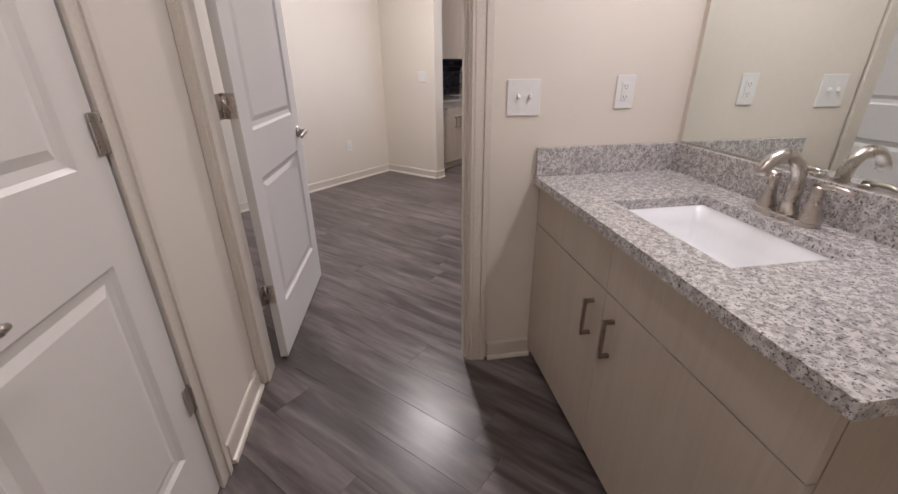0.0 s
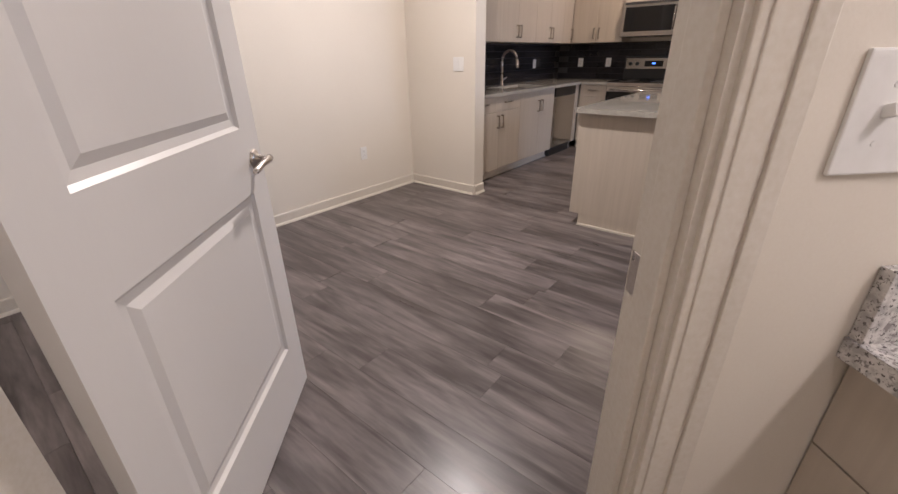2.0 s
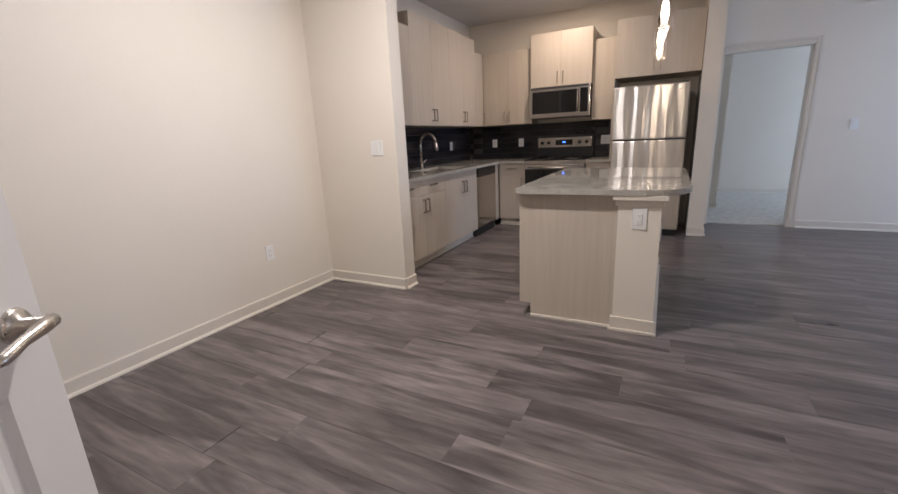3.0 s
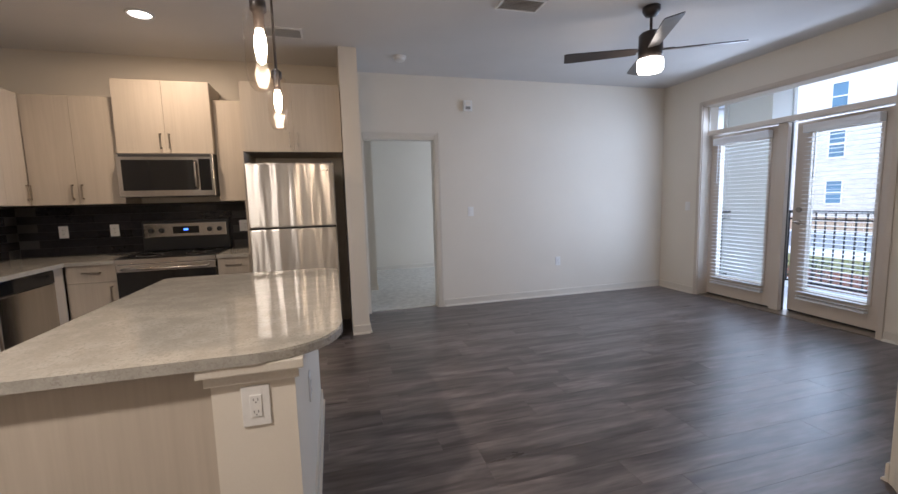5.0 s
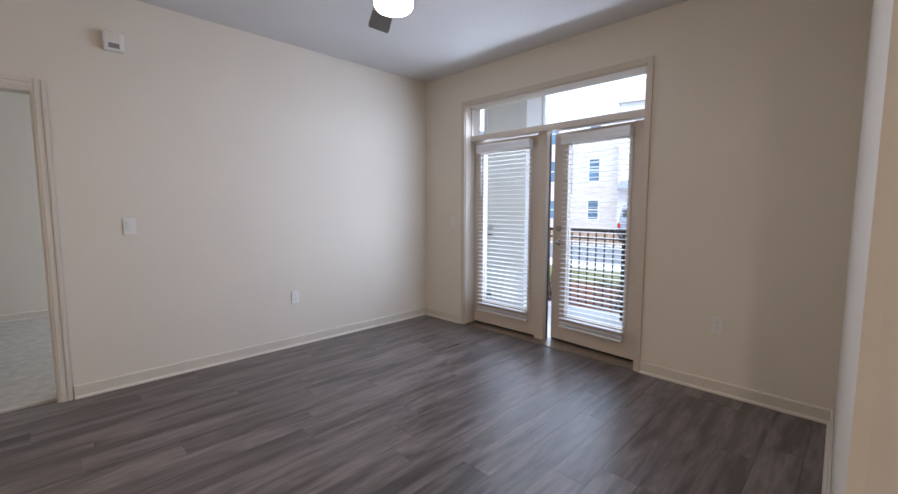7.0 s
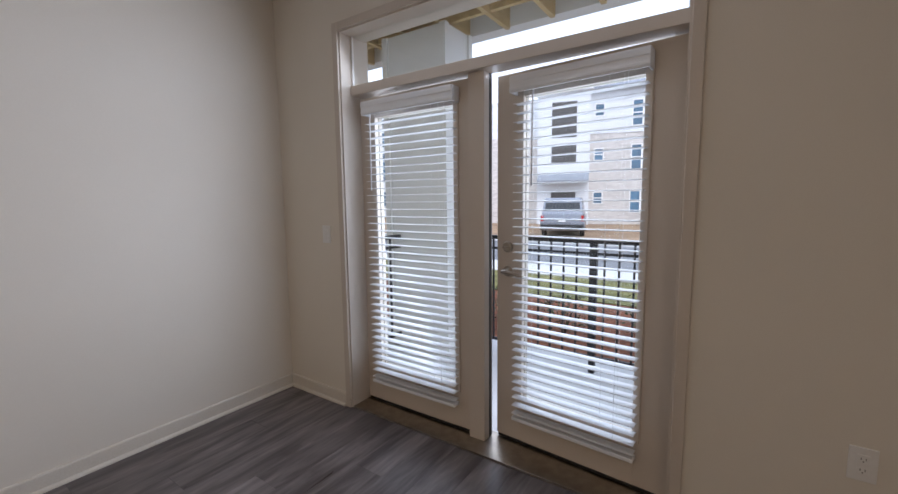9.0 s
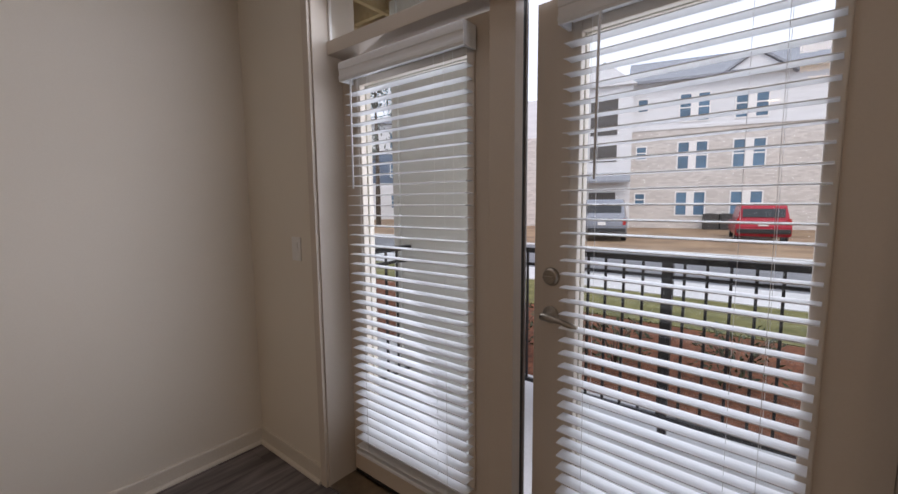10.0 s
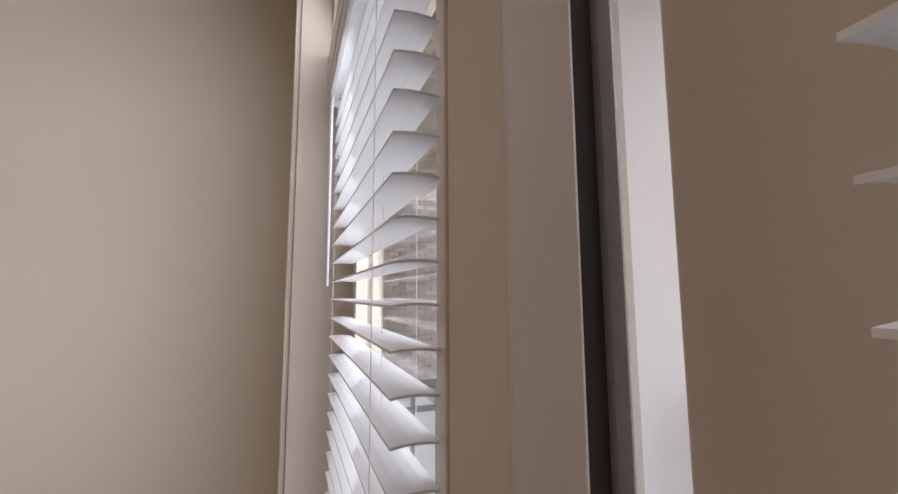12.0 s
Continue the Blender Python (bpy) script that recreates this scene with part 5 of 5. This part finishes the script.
car("pickup_truck", pose(20.2, 11.7, G - 0.03, 0, 0, -75), 5.0, 1.95, 1.78, SILVERCAR, "dusty grey pickup with a covered bed, parked on dirt", 1.3, True)
car("parked_car", pose(22.6, 6.3, G - 0.03, 0, 0, -82), 4.4, 1.78, 1.52, REDCAR, "bright red sport utility car parked on dirt", 1.2, True)


# house across the street: local x along its face (to the south), y into it
def far_window(parent, x0, x1, z0, z1, y=0.0, split=True):
    wn_ = part("window", box(x0 + 0.05, x1 - 0.05, y - 0.01, y + 0.06, z0 + 0.05, z1 - 0.05), FARGLASS, parent)
    bm = bmesh.new()
    for a in ((x0, x0 + 0.07, z0, z1), (x1 - 0.07, x1, z0, z1), (x0 + 0.07, x1 - 0.07, z0, z0 + 0.07), (x0 + 0.07, x1 - 0.07, z1 - 0.07, z1)):
        add_box(bm, a[0], a[1], y - 0.05, y + 0.05, a[2], a[3])
    if split:
        zm = (z0 + z1) / 2
        add_box(bm, x0 + 0.07, x1 - 0.07, y - 0.045, y + 0.05, zm - 0.035, zm + 0.035)
    part("window_frame", bm, WHITEPLASTIC, wn_)


hb = thing("apartment_house", pose(31.6, 10.0, 0, 0, 0, -75), "three-storey apartment house of pale brick and white siding", "building", kind="structure")
part("brick_wall", box(-3.6, 16.0, 0.0, 12.0, G - 0.4, 5.75), BRICKFAR, hb)
part("siding_wall", box(-3.6, 16.0, 0.0, 12.0, 5.75, 8.55), SIDING, hb)
part("band", box(-3.6, 16.0, -0.06, 0.0, 5.68, 5.86), SIDING, hb)
bm = bmesh.new()
roof = [(-0.5, 8.45), (6.0, 11.3), (12.5, 8.45), (12.5, 8.62), (6.0, 11.5), (-0.5, 8.62)]
r0 = [bm.verts.new((-3.9, y, z)) for y, z in roof]
r1 = [bm.verts.new((16.3, y, z)) for y, z in roof]
bm.faces.new(r0)
bm.faces.new(r1[::-1])
for i in range(6):
    bm.faces.new((r0[i], r0[(i + 1) % 6], r1[(i + 1) % 6], r1[i]))
part("roof", bm, ROOFING, hb)
for gx, half, apex in ((2.65, 1.65, 9.6), (11.5, 1.65, 9.6)):
    bm = add_prism(bmesh.new(), [(gx - half, 8.40), (gx + half, 8.40), (gx, apex)], 0, 4.0)
    bmesh.ops.transform(bm, matrix=Matrix(((1, 0, 0, 0), (0, 0, 1, -0.30), (0, 1, 0, 0), (0, 0, 0, 1))), verts=bm.verts)
    part("gable", bm, SIDING, hb)
    bm = bmesh.new()
    for s in (-1, 1):
        v = [bm.verts.new(p) for p in ((gx, -0.5, apex + 0.02), (gx, 4.5, apex + 0.02), (gx + s * (half + 0.25), 4.5, 8.28), (gx + s * (half + 0.25), -0.5, 8.28),
                                       (gx, -0.5, apex + 0.16), (gx, 4.5, apex + 0.16), (gx + s * (half + 0.25), 4.5, 8.42), (gx + s * (half + 0.25), -0.5, 8.42))]
        for q in ((0, 1, 2, 3), (4, 7, 6, 5), (0, 3, 7, 4), (1, 5, 6, 2), (3, 2, 6, 7), (0, 4, 5, 1)):
            bm.faces.new([v[i] for i in q])
    part("gable_roof", bm, ROOFING, hb)
for base in (0, 8.85):
    for z0, z1 in ((6.05, 7.75), (3.22, 4.92), (0.42, 1.92)):
        for x0, x1 in ((-1.05, -0.36), (-0.09, 0.60), (1.80, 2.49), (2.76, 3.45)):
            far_window(hb, x0 + base, x1 + base, z0, z1)
        for x0 in (-0.36, 2.49):
            part("window_panel", box(x0 + base, x0 + base + 0.27, -0.035, 0.02, z0, z1), WHITEPLASTIC, hb)
for z0, z1 in ((6.8, 7.65), (3.9, 4.75), (1.02, 1.85)):
    far_window(hb, -3.35, -2.70, z0, z1)
# stair tower
part("tower", box(-7.0, -3.6, -0.6, 8.0, G - 0.4, 8.5), SIDING, hb)
bm = add_prism(bmesh.new(), [(-7.2, 8.45), (-3.4, 8.45), (-5.3, 9.95)], 0, 6.0)
bmesh.ops.transform(bm, matrix=Matrix(((1, 0, 0, 0), (0, 0, 1, -0.9), (0, 1, 0, 0), (0, 0, 0, 1))), verts=bm.verts)
part("tower_gable", bm, SIDING, hb)
# flat dark panels paint the shade inside the tower's open storeys
for z0, z1 in ((5.5, 7.8), (3.85, 4.95), (0.0, 1.9)):
    part("opening", box(-6.05, -4.45, -0.64, -0.58, z0, z1), OPENING_SHADE, hb)
aw = bmesh.new()
v = [aw.verts.new(p) for p in ((-6.9, -0.6, 3.15), (-3.6, -0.6, 3.15), (-3.6, -1.6, 2.62), (-6.9, -1.6, 2.62), (-6.9, -0.6, 3.0), (-3.6, -0.6, 3.0), (-3.6, -1.6, 2.5), (-6.9, -1.6, 2.5))]
for q in ((0, 1, 2, 3), (7, 6, 5, 4), (0, 3, 7, 4), (1, 5, 6, 2), (3, 2, 6, 7), (0, 4, 5, 1)):
    aw.faces.new([v[i] for i in q])
part("awning", aw, ROOFING, hb)
part("left_block_brick", box(-17.0, -7.0, 0.2, 9.0, G - 0.4, 5.75), BRICKFAR, hb)
part("left_block_siding", box(-17.0, -7.0, 0.2, 9.0, 5.75, 8.3), SIDING, hb)
for z0, z1 in ((6.05, 7.75), (3.22, 4.92), (0.42, 1.92)):
    for x0 in (-9.2, -12.2, -15.2):
        far_window(hb, x0, x0 + 0.85, z0, z1, 0.2)
for x in (0.45, 1.25, 9.3):
    cu = thing("condenser_unit", hb.matrix_world @ pose(x, -1.0, G - 0.03), "grey outdoor condenser unit against the house", "condenser", "condenser units")
    part("casing", box(0, 0.75, 0, 0.7, 0.0, 0.9, bev=0.02), DARKGREY, cu)
    part("fan_guard", lathe([(0.28, 0.9), (0.28, 0.93), (0.05, 0.94)], 16, pose(0.375, 0.35, 0)), BLACK, cu)

fb = thing("distant_house", pose(30, 40, 0, 0, 0, -35), "distant house of blue-grey and white siding", "building", kind="structure")
part("lower_wall", box(-9, 9, 0, 9, -1, 3.4), SIDING, fb)
part("upper_wall", box(-9, 9, 0.02, 9, 3.4, 6.4), material("blue_siding", (0.12, 0.17, 0.24), 0.6, 0, (0.10, 0.14, 0.20), 1, fine=6, bump=0.2), fb)
part("top_wall", box(-9, 9, 0, 9, 6.4, 9.4), SIDING, fb)
part("roof", add_prism(bmesh.new(), [(-9.5, -0.6), (9.5, -0.6), (9.5, 9.6), (-9.5, 9.6)], 9.4, 9.8), ROOFING, fb)
for z in (0.8, 4.0, 7.0):
    for x in (-7, -3.5, 0, 3.5, 6):
        far_window(fb, x, x + 1.1, z, z + 1.6)


def tree(x, y, h):
    t = thing("tree", pose(x, y, G - 0.05), "tall thin pine with sparse grey-green crown", "tree", "trees behind the houses")
    bm = bmesh.new()
    add_tube(bm, [(0, 0, 0), (0.1, 0.05, h * 0.5), (0.0, 0.1, h)], [0.2, 0.14, 0.03], 8)
    tips = []
    for k in range(26):
        z = h * random.uniform(0.35, 0.97)
        a = random.uniform(0, 6.28)
        L = (h - z) * 0.35 + 0.6
        tip = (L * math.cos(a), L * math.sin(a), z + 0.15 * L)
        add_tube(bm, [(0.05, 0.05, z), (0.5 * tip[0], 0.5 * tip[1], z + 0.05 * L), tip], [0.05, 0.03, 0.01], 5)
        tips.append((Vector((0.05, 0.05, z)), Vector(tip)))
    part("trunk", bm, BARK, t)
    bm = bmesh.new()
    for a, b in tips:
        for k in range(60):
            c = a.lerp(b, random.uniform(0.3, 1.05)) + Vector((random.gauss(0, 0.25), random.gauss(0, 0.25), random.gauss(0, 0.18)))
            r = Euler((random.uniform(-2, 2), random.uniform(-2, 2), random.uniform(0, 6))).to_matrix()
            L = random.uniform(0.08, 0.22)
            bm.faces.new([bm.verts.new(c + r @ Vector(p)) for p in ((0, -L * 0.3, 0), (L, 0, 0), (0, L * 0.3, 0), (-L, 0, 0))])
    part("crown", bm, PINE, t)


for x, y, h in ((17, 27, 11), (20, 31, 13), (14.5, 30, 10), (24, 30, 12)):
    tree(x, y, h)

# ---- floor planks and tiles ----
fl = solid("floor", box(-3.9, 3.60, -1.2, 8.07, -0.06, -0.0062), PLANK, "grey-brown wood-look plank floor through hall, kitchen and living room", "floor")
PW, PL = 0.178, 1.22
meshes = {}


def plank_mesh(L):
    key = round(L, 2)
    if key not in meshes:
        bm = bmesh.new()
        e, g = 0.0004, 0.0002
        lo = [bm.verts.new(p) for p in ((g, g, -0.006), (key - g, g, -0.006), (key - g, PW - g, -0.006), (g, PW - g, -0.006))]
        mi_ = [bm.verts.new(p) for p in ((g, g, -0.0012), (key - g, g, -0.0012), (key - g, PW - g, -0.0012), (g, PW - g, -0.0012))]
        hi = [bm.verts.new(p) for p in ((g + e, g + e, 0), (key - g - e, g + e, 0), (key - g - e, PW - g - e, 0), (g + e, PW - g - e, 0))]
        for a, b in ((lo, mi_), (mi_, hi)):
            for k in range(4):
                bm.faces.new((a[k], a[(k + 1) % 4], b[(k + 1) % 4], b[k]))
        bm.faces.new(hi)
        meshes[key] = mesh_of("plank", bm, PLANK)
    return meshes[key]


rng = random.Random(7)
y = -1.10
while y < 8.06:
    x = -3.88 - rng.uniform(0, PL)
    while x < 3.58:
        x0, x1 = max(x, -3.88), min(x + PL, 3.60)
        cx, cy = (x0 + x1) / 2, y + PW / 2
        inside = cy > 4.1 or (cy - x0) / 2 ** 0.5 > 1.9 or (-0.3 < (x1 + cy) / 2 ** 0.5 and (x0 + cy) / 2 ** 0.5 < 1.9 and -0.7 < (cy - x0) / 2 ** 0.5)
        if inside and x1 - x0 > 0.04 and not (cy < 0.6 and cx < -2.2):
            p = new("plank", plank_mesh(x1 - x0))
            p.parent = fl
            p.location = (x0, y, 0)
        x += PL
    y += PW

bs = solid("backsplash_west", box(-3.78, -3.772, 4.745, 7.90, CT, UB), GROUT, "black glazed tile backsplash along the west counter", "backsplash")
bs2 = solid("backsplash_back", box(-3.772, -1.70, 7.892, 7.90, CT, UB), GROUT, "black glazed tile backsplash behind the range", "backsplash")
tm = mesh_of("tile", box(0.0012, 0.2988, -0.007, 0.0, 0.0012, 0.0732, bev=0.0012), TILE)
for k in range(6):
    for i in range(11):
        s = 0.3 * i - (0.15 if k % 2 else 0)
        if 4.745 <= 4.75 + s and 4.75 + s + 0.3 <= 7.90:
            t = new("tile", tm)
            t.parent = bs
            t.matrix_world = pose(-3.772, 4.75 + s, CT + 0.004 + 0.0758 * k, 0, 0, 90)
        if i < 7:
            x = -3.76 + s
            if x >= -3.77 and x + 0.3 <= -1.69:
                t = new("tile", tm)
                t.parent = bs2
                t.matrix_world = pose(x, 7.892, CT + 0.004 + 0.0758 * k)
